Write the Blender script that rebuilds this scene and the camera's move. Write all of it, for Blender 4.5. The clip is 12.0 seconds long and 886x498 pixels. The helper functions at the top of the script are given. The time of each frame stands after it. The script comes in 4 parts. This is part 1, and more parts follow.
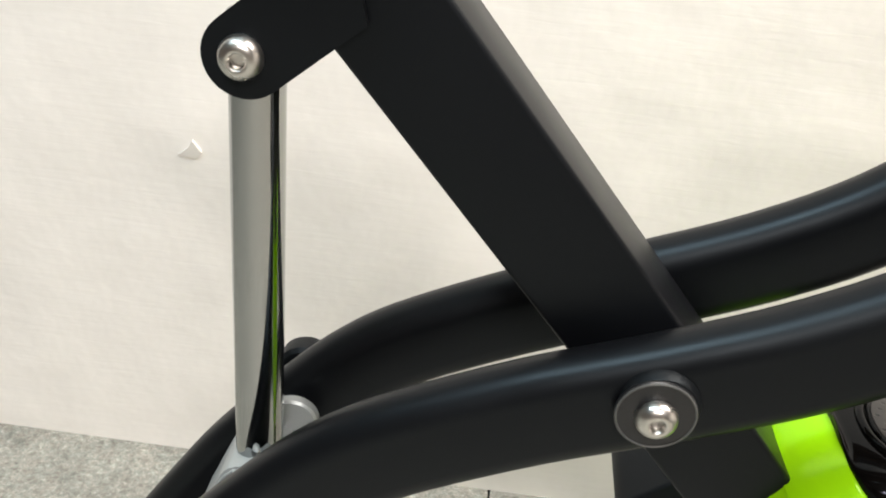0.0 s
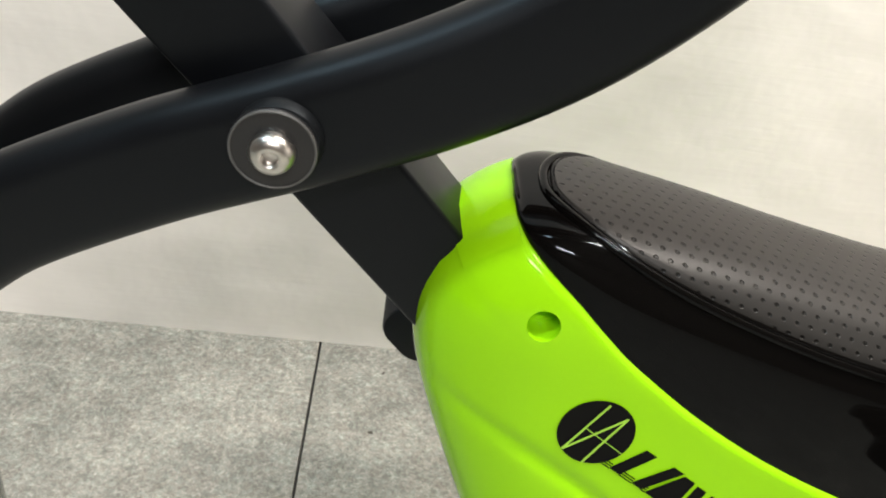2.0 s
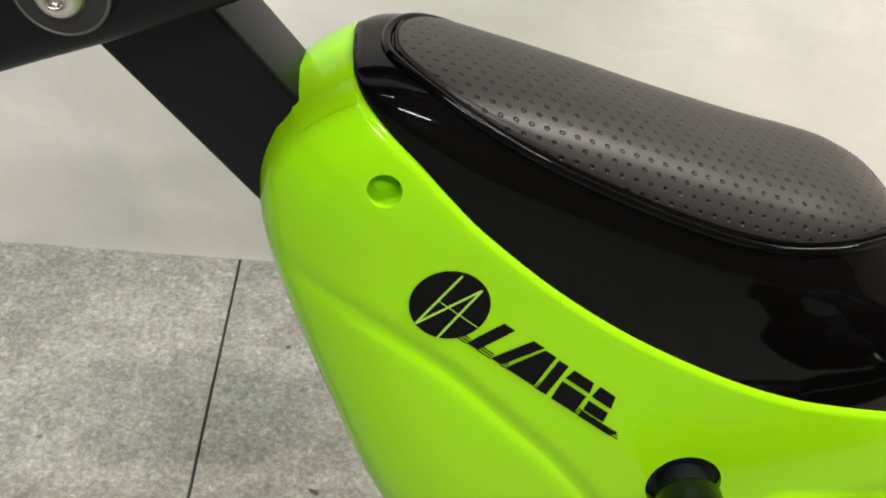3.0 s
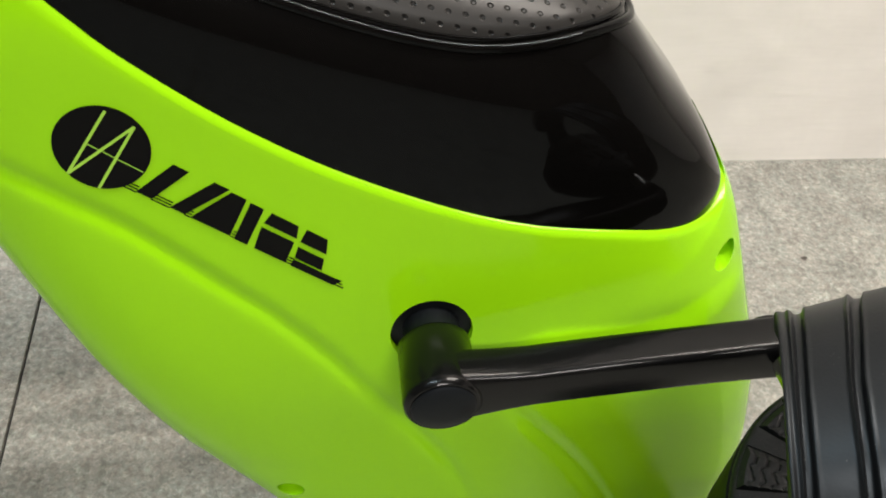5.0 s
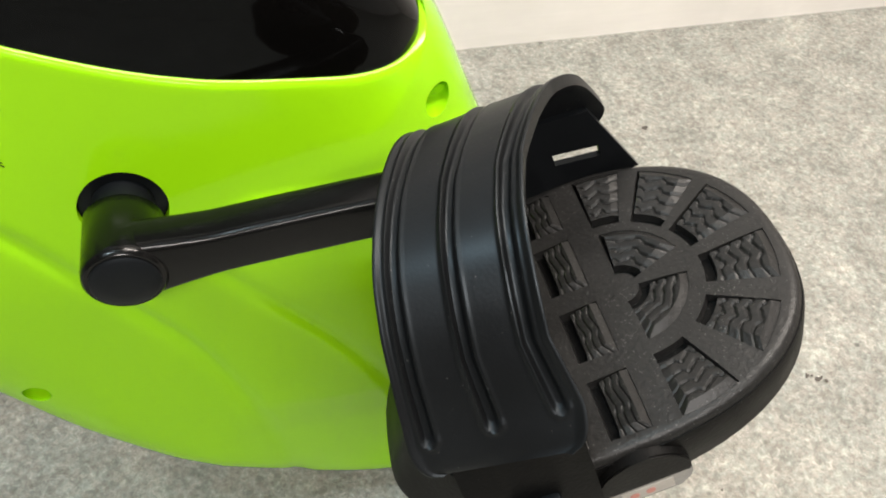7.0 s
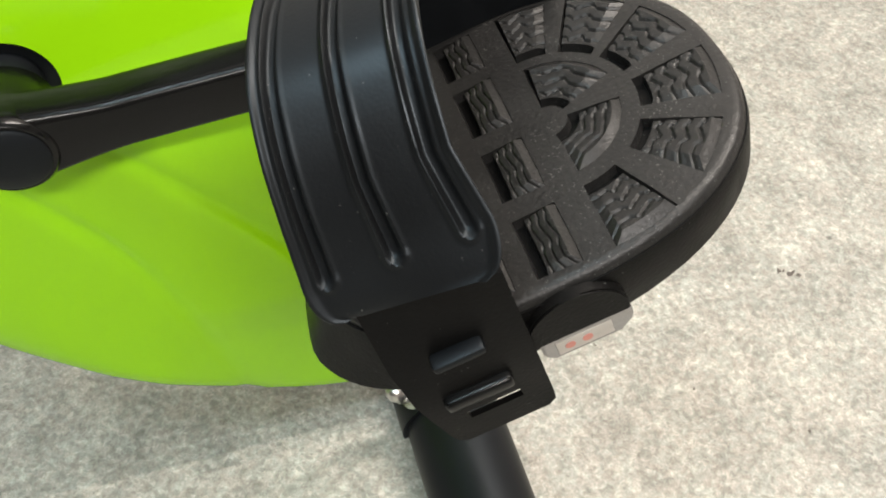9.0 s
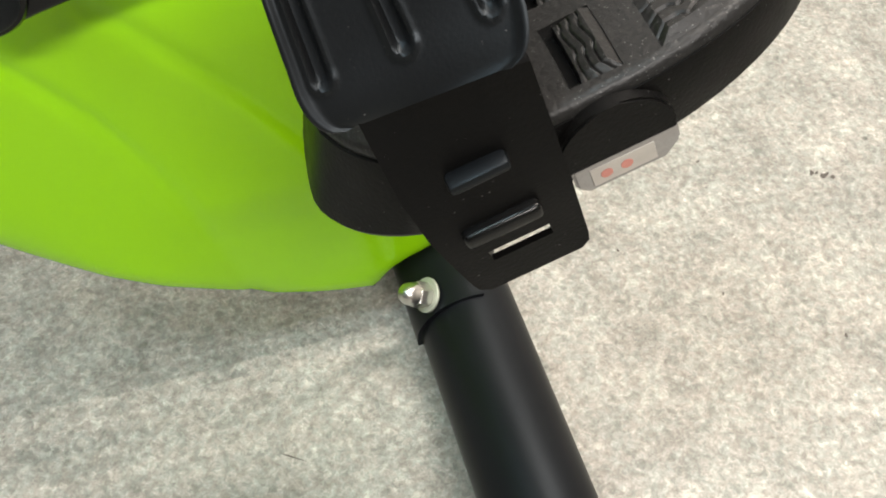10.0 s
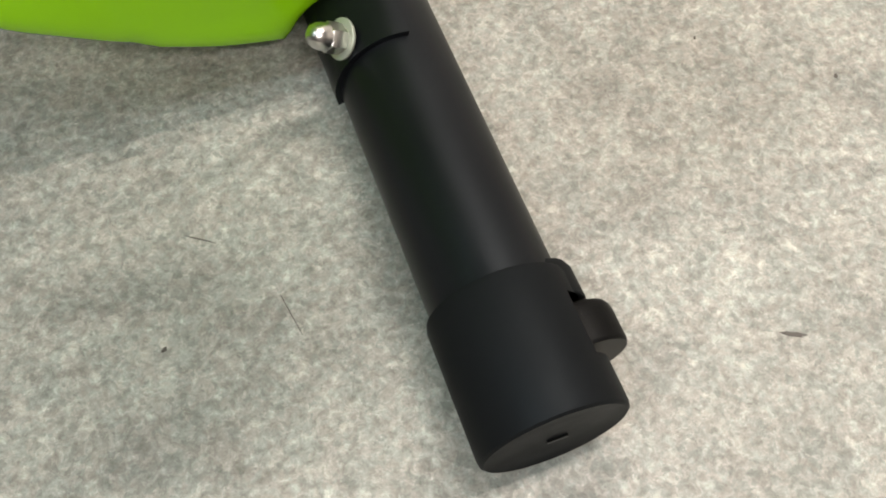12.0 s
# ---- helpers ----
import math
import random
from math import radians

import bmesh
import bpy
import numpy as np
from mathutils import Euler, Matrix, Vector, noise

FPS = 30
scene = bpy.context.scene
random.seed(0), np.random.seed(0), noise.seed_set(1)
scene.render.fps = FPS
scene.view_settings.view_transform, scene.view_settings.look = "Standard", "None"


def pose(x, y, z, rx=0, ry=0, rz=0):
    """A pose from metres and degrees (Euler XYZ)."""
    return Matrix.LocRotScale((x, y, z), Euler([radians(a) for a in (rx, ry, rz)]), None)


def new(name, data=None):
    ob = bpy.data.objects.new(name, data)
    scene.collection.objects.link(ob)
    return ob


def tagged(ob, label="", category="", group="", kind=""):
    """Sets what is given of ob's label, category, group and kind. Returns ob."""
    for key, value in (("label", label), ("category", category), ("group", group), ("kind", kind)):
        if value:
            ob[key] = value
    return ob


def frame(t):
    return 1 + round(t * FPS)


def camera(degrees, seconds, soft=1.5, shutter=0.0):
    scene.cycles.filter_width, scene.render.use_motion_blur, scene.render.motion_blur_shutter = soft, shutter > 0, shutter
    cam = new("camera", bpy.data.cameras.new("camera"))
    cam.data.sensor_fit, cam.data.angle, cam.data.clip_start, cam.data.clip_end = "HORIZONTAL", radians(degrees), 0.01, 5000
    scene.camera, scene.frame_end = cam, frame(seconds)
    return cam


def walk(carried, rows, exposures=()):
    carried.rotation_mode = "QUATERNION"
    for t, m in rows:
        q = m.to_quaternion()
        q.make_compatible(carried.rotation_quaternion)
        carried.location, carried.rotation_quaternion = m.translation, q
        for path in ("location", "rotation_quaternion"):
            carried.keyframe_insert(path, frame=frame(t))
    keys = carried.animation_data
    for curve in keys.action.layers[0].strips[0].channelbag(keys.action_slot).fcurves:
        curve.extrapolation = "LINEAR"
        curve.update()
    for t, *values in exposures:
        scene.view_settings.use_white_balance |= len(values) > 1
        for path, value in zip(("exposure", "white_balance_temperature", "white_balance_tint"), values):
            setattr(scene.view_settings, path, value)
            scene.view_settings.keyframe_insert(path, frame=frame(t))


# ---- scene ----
cam = camera(51.8, 12.0, soft=1.9)
METRES, EYE, TILT, LEAN, TURN = 0.6, 0.7087, -30.3, -5.5, 5.2
ROWS = [
    (0.0, 0.0, 0.0, 0.0, 0.0, 0.0, -0.0),
    (0.5, 0.0385, 0.0107, -0.0256, -1.08, -1.77, 0.31),
    (1.0, 0.0866, 0.0206, -0.0432, -2.28, -3.2, 0.93),
    (1.5, 0.1355, 0.0303, -0.0676, -3.5, -4.57, 1.32),
    (2.0, 0.1777, 0.0371, -0.1006, -4.57, -6.15, 1.18),
    (2.5, 0.219, 0.0471, -0.134, -5.63, -8.19, 1.33),
    (3.0, 0.2568, 0.053, -0.1526, -6.77, -10.0, 2.0),
    (5.0, 0.4248, 0.0886, -0.2326, -10.83, -15.45, 6.72),
    (5.5, 0.4718, 0.0873, -0.2595, -12.23, -17.06, 7.74),
    (6.0, 0.5062, 0.0813, -0.2766, -13.75, -18.6, 8.72),
    (6.5, 0.5431, 0.0757, -0.2902, -14.81, -19.84, 10.02),
    (7.0, 0.5791, 0.0675, -0.3116, -15.85, -20.77, 11.24),
    (9.0, 0.6043, 0.0851, -0.3852, -17.98, -24.08, 13.69),
    (9.5, 0.5988, 0.0984, -0.4136, -17.91, -25.6, 14.21),
    (10.0, 0.5952, 0.115, -0.4509, -17.6, -27.07, 14.8),
    (10.5, 0.5974, 0.1412, -0.4976, -17.35, -28.53, 15.46),
    (11.0, 0.6053, 0.1633, -0.5301, -17.61, -30.35, 16.16),
    (11.5, 0.6172, 0.1709, -0.5674, -18.58, -32.9, 16.6),
    (12.0, 0.6187, 0.1661, -0.6035, -20.08, -36.03, 16.91),
]
walk(cam, [(t, pose(0, 0, EYE, TILT, LEAN, TURN) @ pose(METRES * x, METRES * y, METRES * z, 90 + pitch, roll, yaw)) for t, x, y, z, yaw, pitch, roll in ROWS],
     [(0.0, 0.15), (1.0, 0.19), (1.5, 0.16), (2.0, 0.09), (2.5, -0.03), (3.0, -0.07), (5.0, -0.16), (6.0, -0.09), (6.5, -0.01), (7.0, 0.10), (9.0, 0.26), (10.0, 0.25), (10.5, 0.13), (11.0, 0.0), (12.0, -0.11)])

# ---- light ----
world = bpy.data.worlds.new("world")
scene.world = world
world.use_nodes = True
world.node_tree.nodes["Background"].inputs[0].default_value = (0.9, 0.95, 1.0, 1)
world.node_tree.nodes["Background"].inputs[1].default_value = 0.05
scene.view_settings.exposure = 0.0


def area_lamp(name, m, sx, sy, watts, colour):
    data = bpy.data.lights.new(name, "AREA")
    data.shape, data.size, data.size_y, data.energy, data.color = "RECTANGLE", sx, sy, watts, colour
    ob = new(name, data)
    ob.matrix_world = m
    return ob


# ---- materials ----
def material(name, base, rough=0.5, metal=0.0, coat=0.0, grain=0.0, scale=400.0, bump=0.0, spread=0.0, blotch=8.0, spec=0.5):
    """A surface with fine grain in the relief and two scales of change in tone and gloss."""
    m = bpy.data.materials.new(name)
    m.use_nodes = True
    n, l = m.node_tree.nodes, m.node_tree.links
    b = n["Principled BSDF"]
    b.inputs["Base Color"].default_value = (*base, 1)
    b.inputs["Roughness"].default_value = rough
    b.inputs["Metallic"].default_value = metal
    b.inputs["Coat Weight"].default_value = coat
    b.inputs["Coat Roughness"].default_value = 0.05
    b.inputs["Specular IOR Level"].default_value = spec
    tc = n.new("ShaderNodeTexCoord")
    fine, wide = n.new("ShaderNodeTexNoise"), n.new("ShaderNodeTexNoise")
    for t, s in ((fine, scale), (wide, blotch)):
        l.new(tc.outputs["Object"], t.inputs["Vector"])
        t.inputs["Scale"].default_value = s
        t.inputs["Detail"].default_value = 5
    if spread or grain:
        mixn = n.new("ShaderNodeMath")
        mixn.operation = "MULTIPLY_ADD"
        l.new(wide.outputs["Fac"], mixn.inputs[0])
        mixn.inputs[1].default_value = spread * 2
        mixn.inputs[2].default_value = 1 - spread
        mul = n.new("ShaderNodeMath")
        mul.operation = "MULTIPLY_ADD"
        l.new(fine.outputs["Fac"], mul.inputs[0])
        mul.inputs[1].default_value = grain * 2
        l.new(mixn.outputs[0], mul.inputs[2])
        hsv = n.new("ShaderNodeHueSaturation")
        hsv.inputs["Color"].default_value = (*base, 1)
        sub = n.new("ShaderNodeMath")
        sub.operation = "SUBTRACT"
        l.new(mul.outputs[0], sub.inputs[0])
        sub.inputs[1].default_value = grain
        l.new(sub.outputs[0], hsv.inputs["Value"])
        l.new(hsv.outputs[0], b.inputs["Base Color"])
        rr = n.new("ShaderNodeMapRange")
        rr.inputs[1].default_value, rr.inputs[2].default_value = 0.3, 0.7
        rr.inputs[3].default_value, rr.inputs[4].default_value = rough * 0.85, rough * 1.2
        l.new(wide.outputs["Fac"], rr.inputs[0])
        l.new(rr.outputs[0], b.inputs["Roughness"])
    if bump:
        bp = n.new("ShaderNodeBump")
        bp.inputs["Strength"].default_value = bump
        bp.inputs["Distance"].default_value = 0.0006
        l.new(fine.outputs["Fac"], bp.inputs["Height"])
        l.new(bp.outputs[0], b.inputs["Normal"])
    return m


LIME = material("lime_plastic", (0.268, 0.60, 0.004), 0.16, spec=0.22, spread=0.03, blotch=6, bump=0.05, scale=700, grain=0.01)
POWDER = material("black_powder_coat", (0.0028, 0.003, 0.0037), 0.37, spec=0.24, bump=0.07, scale=1400, grain=0.12, spread=0.1, blotch=14)
GLOSS = material("gloss_black_plastic", (0.0025, 0.0022, 0.002), 0.06, spec=0.13, grain=0.05, spread=0.05)
CRANKBLACK = material("satin_black_plastic", (0.0035, 0.0035, 0.0035), 0.2, spec=0.2, bump=0.1, scale=600, spread=0.1, grain=0.05)
RUBBER = material("black_rubber", (0.003, 0.0029, 0.0028), 0.46, spec=0.10, bump=0.2, scale=900, grain=0.2, spread=0.2, blotch=40)
TREAD = material("worn_rubber_tread", (0.0125, 0.0122, 0.0118), 0.38, spec=0.26, bump=0.4, scale=700, grain=0.5, spread=0.35, blotch=45)
CHROME = material("chrome", (0.44, 0.45, 0.45), 0.08, metal=1.0, spread=0.05, grain=0.02)
STEEL = material("stainless_steel", (0.62, 0.6, 0.57), 0.27, metal=1.0, spread=0.1, grain=0.06)
ZINC = material("zinc_plate", (0.6, 0.64, 0.66), 0.3, metal=1.0, spread=0.1, grain=0.08, bump=0.1, scale=900)
SILVER = material("silver_paint", (0.36, 0.38, 0.38), 0.4, metal=0.3, spread=0.08, grain=0.05)
DULL = material("dull_zinc", (0.36, 0.38, 0.31), 0.5, metal=0.5, spread=0.15, grain=0.15, bump=0.2, scale=900)
WASHER = material("dark_washer", (0.012, 0.012, 0.013), 0.3, bump=0.2, scale=900, spread=0.1, grain=0.1)
PLASTIC = material("matt_black_plastic", (0.0042, 0.0047, 0.0054), 0.46, spec=0.2, bump=0.08, scale=1100, grain=0.15, spread=0.12, blotch=25)
STRAPPING = material("strap_plastic", (0.0034, 0.0035, 0.0037), 0.42, spec=0.30, bump=0.08, scale=1100, grain=0.15, spread=0.12, blotch=25)
CAPPING = material("cap_plastic", (0.0045, 0.0049, 0.0054), 0.55, spec=0.12, bump=0.08, scale=1100, grain=0.15, spread=0.12, blotch=25)
INK_AND_SHADE = material("black_print_and_shade", (0.0025, 0.0025, 0.0025), 0.32, spec=0.1, spread=0.1, grain=0.05)
PRINT = material("lime_print", (0.3, 0.55, 0.05), 0.3, spread=0.05)
GREY = material("bare_grey_edge", (0.07, 0.07, 0.068), 0.45, spread=0.1, grain=0.1)
REFLECT = material("clear_reflector", (0.26, 0.25, 0.235), 0.12, bump=0.4, scale=700, spread=0.1, grain=0.1)
LABEL = material("paper_label", (0.42, 0.39, 0.35), 0.5, spread=0.1, grain=0.1)
RED = material("red_mark", (0.5, 0.2, 0.16), 0.4, spread=0.15, grain=0.1)
DARK = material("unseen_dark_wall", (0.07, 0.055, 0.045), 0.6, spread=0.3, grain=0.1, scale=60, blotch=3)
CEIL = material("ceiling_paint", (0.16, 0.16, 0.16), 0.8, spread=0.05, grain=0.03)
JOINT = material("dark_joint", (0.03, 0.03, 0.028), 0.8, spread=0.2, grain=0.2, scale=200)
SMUDGE = material("dark_smudge", (0.06, 0.05, 0.042), 0.6, spread=0.2, grain=0.3)
FIXTURE = material("white_enamel", (0.8, 0.8, 0.8), 0.4, spread=0.03)

for m in (POWDER, PLASTIC, STRAPPING, CAPPING, GLOSS):
    m.node_tree.nodes["Principled BSDF"].inputs["Specular Tint"].default_value = (0.80, 0.91, 1.0, 1)


def dusty(m, scale, share, tone=0.16):
    """Sparse pale dust specks over a dark surface, thicker in patches."""
    n, l = m.node_tree.nodes, m.node_tree.links
    b = n["Principled BSDF"]
    src = b.inputs["Base Color"].links[0].from_socket
    tc = n.new("ShaderNodeTexCoord")
    v, patch = n.new("ShaderNodeTexVoronoi"), n.new("ShaderNodeTexNoise")
    v.inputs["Scale"].default_value, patch.inputs["Scale"].default_value, patch.inputs["Detail"].default_value = scale, 55, 3
    for t in (v, patch):
        l.new(tc.outputs["Object"], t.inputs["Vector"])
    sep = n.new("ShaderNodeSeparateColor")
    l.new(v.outputs["Color"], sep.inputs[0])
    few = n.new("ShaderNodeMath")
    few.operation = "MULTIPLY"
    l.new(sep.outputs[0], few.inputs[0])
    few.inputs[1].default_value = 0.5 / share
    size = n.new("ShaderNodeMath")
    size.operation = "SUBTRACT"
    l.new(patch.outputs["Fac"], size.inputs[0])
    l.new(few.outputs[0], size.inputs[1])
    near = n.new("ShaderNodeMath")
    near.operation = "LESS_THAN"
    l.new(v.outputs["Distance"], near.inputs[0])
    l.new(size.outputs[0], near.inputs[1])
    mix = n.new("ShaderNodeMix")
    mix.data_type = "RGBA"
    l.new(near.outputs[0], mix.inputs[0])
    l.new(src, mix.inputs[6])
    mix.inputs[7].default_value = (tone, tone, tone * 0.96, 1)
    l.new(mix.outputs[2], b.inputs["Base Color"])


dusty(TREAD, 2400, 0.09, 0.07)
dusty(RUBBER, 2300, 0.007, 0.07)
dusty(STRAPPING, 2300, 0.006, 0.07)


def wall_material():
    m = bpy.data.materials.new("painted_wall")
    m.use_nodes = True
    n, l = m.node_tree.nodes, m.node_tree.links
    b = n["Principled BSDF"]
    b.inputs["Roughness"].default_value = 0.5
    b.inputs["Specular IOR Level"].default_value = 0.35
    tc = n.new("ShaderNodeTexCoord")
    mp = n.new("ShaderNodeMapping")
    mp.inputs["Scale"].default_value = (14, 14, 150)
    mp.inputs["Rotation"].default_value = (0, 0.035, 0)
    l.new(tc.outputs["Object"], mp.inputs["Vector"])
    brush = n.new("ShaderNodeTexNoise")
    brush.inputs["Scale"].default_value, brush.inputs["Detail"].default_value, brush.inputs["Distortion"].default_value = 1.6, 6, 0.6
    l.new(mp.outputs[0], brush.inputs["Vector"])
    wide = n.new("ShaderNodeTexNoise")
    wide.inputs["Scale"].default_value, wide.inputs["Detail"].default_value = 7, 4
    l.new(tc.outputs["Object"], wide.inputs["Vector"])
    ramp = n.new("ShaderNodeValToRGB")
    ramp.color_ramp.elements[0].position, ramp.color_ramp.elements[0].color = 0.3, (0.780, 0.738, 0.696, 1)
    ramp.color_ramp.elements[1].position, ramp.color_ramp.elements[1].color = 0.7, (0.870, 0.824, 0.778, 1)
    l.new(wide.outputs["Fac"], ramp.inputs[0])
    hsv = n.new("ShaderNodeHueSaturation")
    mr = n.new("ShaderNodeMapRange")
    mr.inputs[3].default_value, mr.inputs[4].default_value = 0.96, 1.03
    l.new(brush.outputs["Fac"], mr.inputs[0])
    l.new(mr.outputs[0], hsv.inputs["Value"])
    l.new(ramp.outputs[0], hsv.inputs["Color"])
    l.new(hsv.outputs[0], b.inputs["Base Color"])
    bp = n.new("ShaderNodeBump")
    bp.inputs["Strength"].default_value, bp.inputs["Distance"].default_value = 0.12, 0.002
    l.new(brush.outputs["Fac"], bp.inputs["Height"])
    bp2 = n.new("ShaderNodeBump")
    bp2.inputs["Strength"].default_value, bp2.inputs["Distance"].default_value = 0.3, 0.02
    l.new(wide.outputs["Fac"], bp2.inputs["Height"])
    l.new(bp.outputs[0], bp2.inputs["Normal"])
    l.new(bp2.outputs[0], b.inputs["Normal"])
    return m


def floor_material():
    m = bpy.data.materials.new("mottled_floor")
    m.use_nodes = True
    n, l = m.node_tree.nodes, m.node_tree.links
    b = n["Principled BSDF"]
    b.inputs["Roughness"].default_value = 0.5
    b.inputs["Specular IOR Level"].default_value = 0.4
    tc = n.new("ShaderNodeTexCoord")

    def noise_tex(scale, detail, rough=0.6, dist=0.0):
        t = n.new("ShaderNodeTexNoise")
        t.inputs["Scale"].default_value, t.inputs["Detail"].default_value = scale, detail
        t.inputs["Roughness"].default_value, t.inputs["Distortion"].default_value = rough, dist
        l.new(tc.outputs["Object"], t.inputs["Vector"])
        return t

    a, c, e = noise_tex(190, 10, 0.76, 0.5), noise_tex(21, 9, 0.78, 0.4), noise_tex(620, 4, 0.8)
    r1 = n.new("ShaderNodeValToRGB")
    r1.color_ramp.elements[0].position, r1.color_ramp.elements[0].color = 0.22, (0.098, 0.085, 0.066, 1)
    r1.color_ramp.elements[1].position, r1.color_ramp.elements[1].color = 0.76, (0.62, 0.585, 0.53, 1)
    for at, col in ((0.40, (0.222, 0.207, 0.180, 1)), (0.52, (0.292, 0.274, 0.242, 1)), (0.63, (0.395, 0.371, 0.331, 1))):
        r1.color_ramp.elements.new(at).color = col
    l.new(a.outputs["Fac"], r1.inputs[0])
    r2 = n.new("ShaderNodeMapRange")
    r2.inputs[1].default_value, r2.inputs[2].default_value = 0.3, 0.7
    r2.inputs[3].default_value, r2.inputs[4].default_value = 0.62, 1.34
    l.new(c.outputs["Fac"], r2.inputs[0])
    r3 = n.new("ShaderNodeMapRange")
    r3.inputs[1].default_value, r3.inputs[2].default_value = 0.3, 0.7
    r3.inputs[3].default_value, r3.inputs[4].default_value = 0.86, 1.13
    l.new(e.outputs["Fac"], r3.inputs[0])
    # crisp irregular flecks
    warp = n.new("ShaderNodeMixRGB")
    warp.blend_type = "LINEAR_LIGHT"
    warp.inputs[0].default_value = 0.006
    wn = noise_tex(170, 5, 0.7)
    l.new(tc.outputs["Object"], warp.inputs[1])
    l.new(wn.outputs["Color"], warp.inputs[2])
    fl = n.new("ShaderNodeTexVoronoi")
    fl.inputs["Scale"].default_value = 340
    l.new(warp.outputs[0], fl.inputs["Vector"])
    fs = n.new("ShaderNodeSeparateColor")
    l.new(fl.outputs["Color"], fs.inputs[0])
    fr = n.new("ShaderNodeMapRange")
    fr.inputs[3].default_value, fr.inputs[4].default_value = 0.80, 1.18
    l.new(fs.outputs[0], fr.inputs[0])
    fm = n.new("ShaderNodeMath")
    fm.operation = "MULTIPLY"
    l.new(fr.outputs[0], fm.inputs[0])
    l.new(r3.outputs[0], fm.inputs[1])
    mul = n.new("ShaderNodeMath")
    mul.operation = "MULTIPLY"
    l.new(r2.outputs[0], mul.inputs[0])
    l.new(fm.outputs[0], mul.inputs[1])
    hsv = n.new("ShaderNodeHueSaturation")
    l.new(mul.outputs[0], hsv.inputs["Value"])
    tint = noise_tex(60, 6, 0.8, 0.8)
    tr = n.new("ShaderNodeMapRange")
    tr.inputs[1].default_value, tr.inputs[2].default_value = 0.38, 0.62
    tmix = n.new("ShaderNodeMath")
    tmix.operation = "MULTIPLY_ADD"
    tmix.inputs[1].default_value = 0.3
    l.new(fs.outputs[1], tmix.inputs[0])
    tsub = n.new("ShaderNodeMath")
    tsub.operation = "SUBTRACT"
    tsub.inputs[1].default_value = 0.15
    l.new(tint.outputs["Fac"], tsub.inputs[0])
    l.new(tsub.outputs[0], tmix.inputs[2])
    l.new(tmix.outputs[0], tr.inputs[0])
    mixt = n.new("ShaderNodeMix")
    mixt.data_type, mixt.blend_type = "RGBA", "MULTIPLY"
    mixt.inputs[7].default_value = (0.87, 0.95, 0.96, 1)
    l.new(tr.outputs[0], mixt.inputs[0])
    l.new(r1.outputs[0], mixt.inputs[6])
    l.new(mixt.outputs[2], hsv.inputs["Color"])
    # sparse dark specks
    v = n.new("ShaderNodeTexVoronoi")
    v.inputs["Scale"].default_value = 26
    l.new(tc.outputs["Object"], v.inputs["Vector"])
    sp = n.new("ShaderNodeMapRange")
    sp.inputs[1].default_value, sp.inputs[2].default_value = 0.035, 0.075
    sp.inputs[3].default_value, sp.inputs[4].default_value = 0.4, 1.0
    l.new(v.outputs["Distance"], sp.inputs[0])
    gate = n.new("ShaderNodeMath")
    gate.operation = "GREATER_THAN"
    gate.inputs[1].default_value = 0.22
    sepc = n.new("ShaderNodeSeparateColor")
    l.new(v.outputs["Color"], sepc.inputs[0])
    l.new(sepc.outputs[0], gate.inputs[0])
    mx = n.new("ShaderNodeMath")
    mx.operation = "MAXIMUM"
    l.new(gate.outputs[0], mx.inputs[0])
    l.new(sp.outputs[0], mx.inputs[1])
    dark = n.new("ShaderNodeHueSaturation")
    l.new(mx.outputs[0], dark.inputs["Value"])
    l.new(hsv.outputs[0], dark.inputs["Color"])
    l.new(dark.outputs[0], b.inputs["Base Color"])
    bp = n.new("ShaderNodeBump")
    bp.inputs["Strength"].default_value, bp.inputs["Distance"].default_value = 0.25, 0.001
    l.new(a.outputs["Fac"], bp.inputs["Height"])
    l.new(bp.outputs[0], b.inputs["Normal"])
    return m


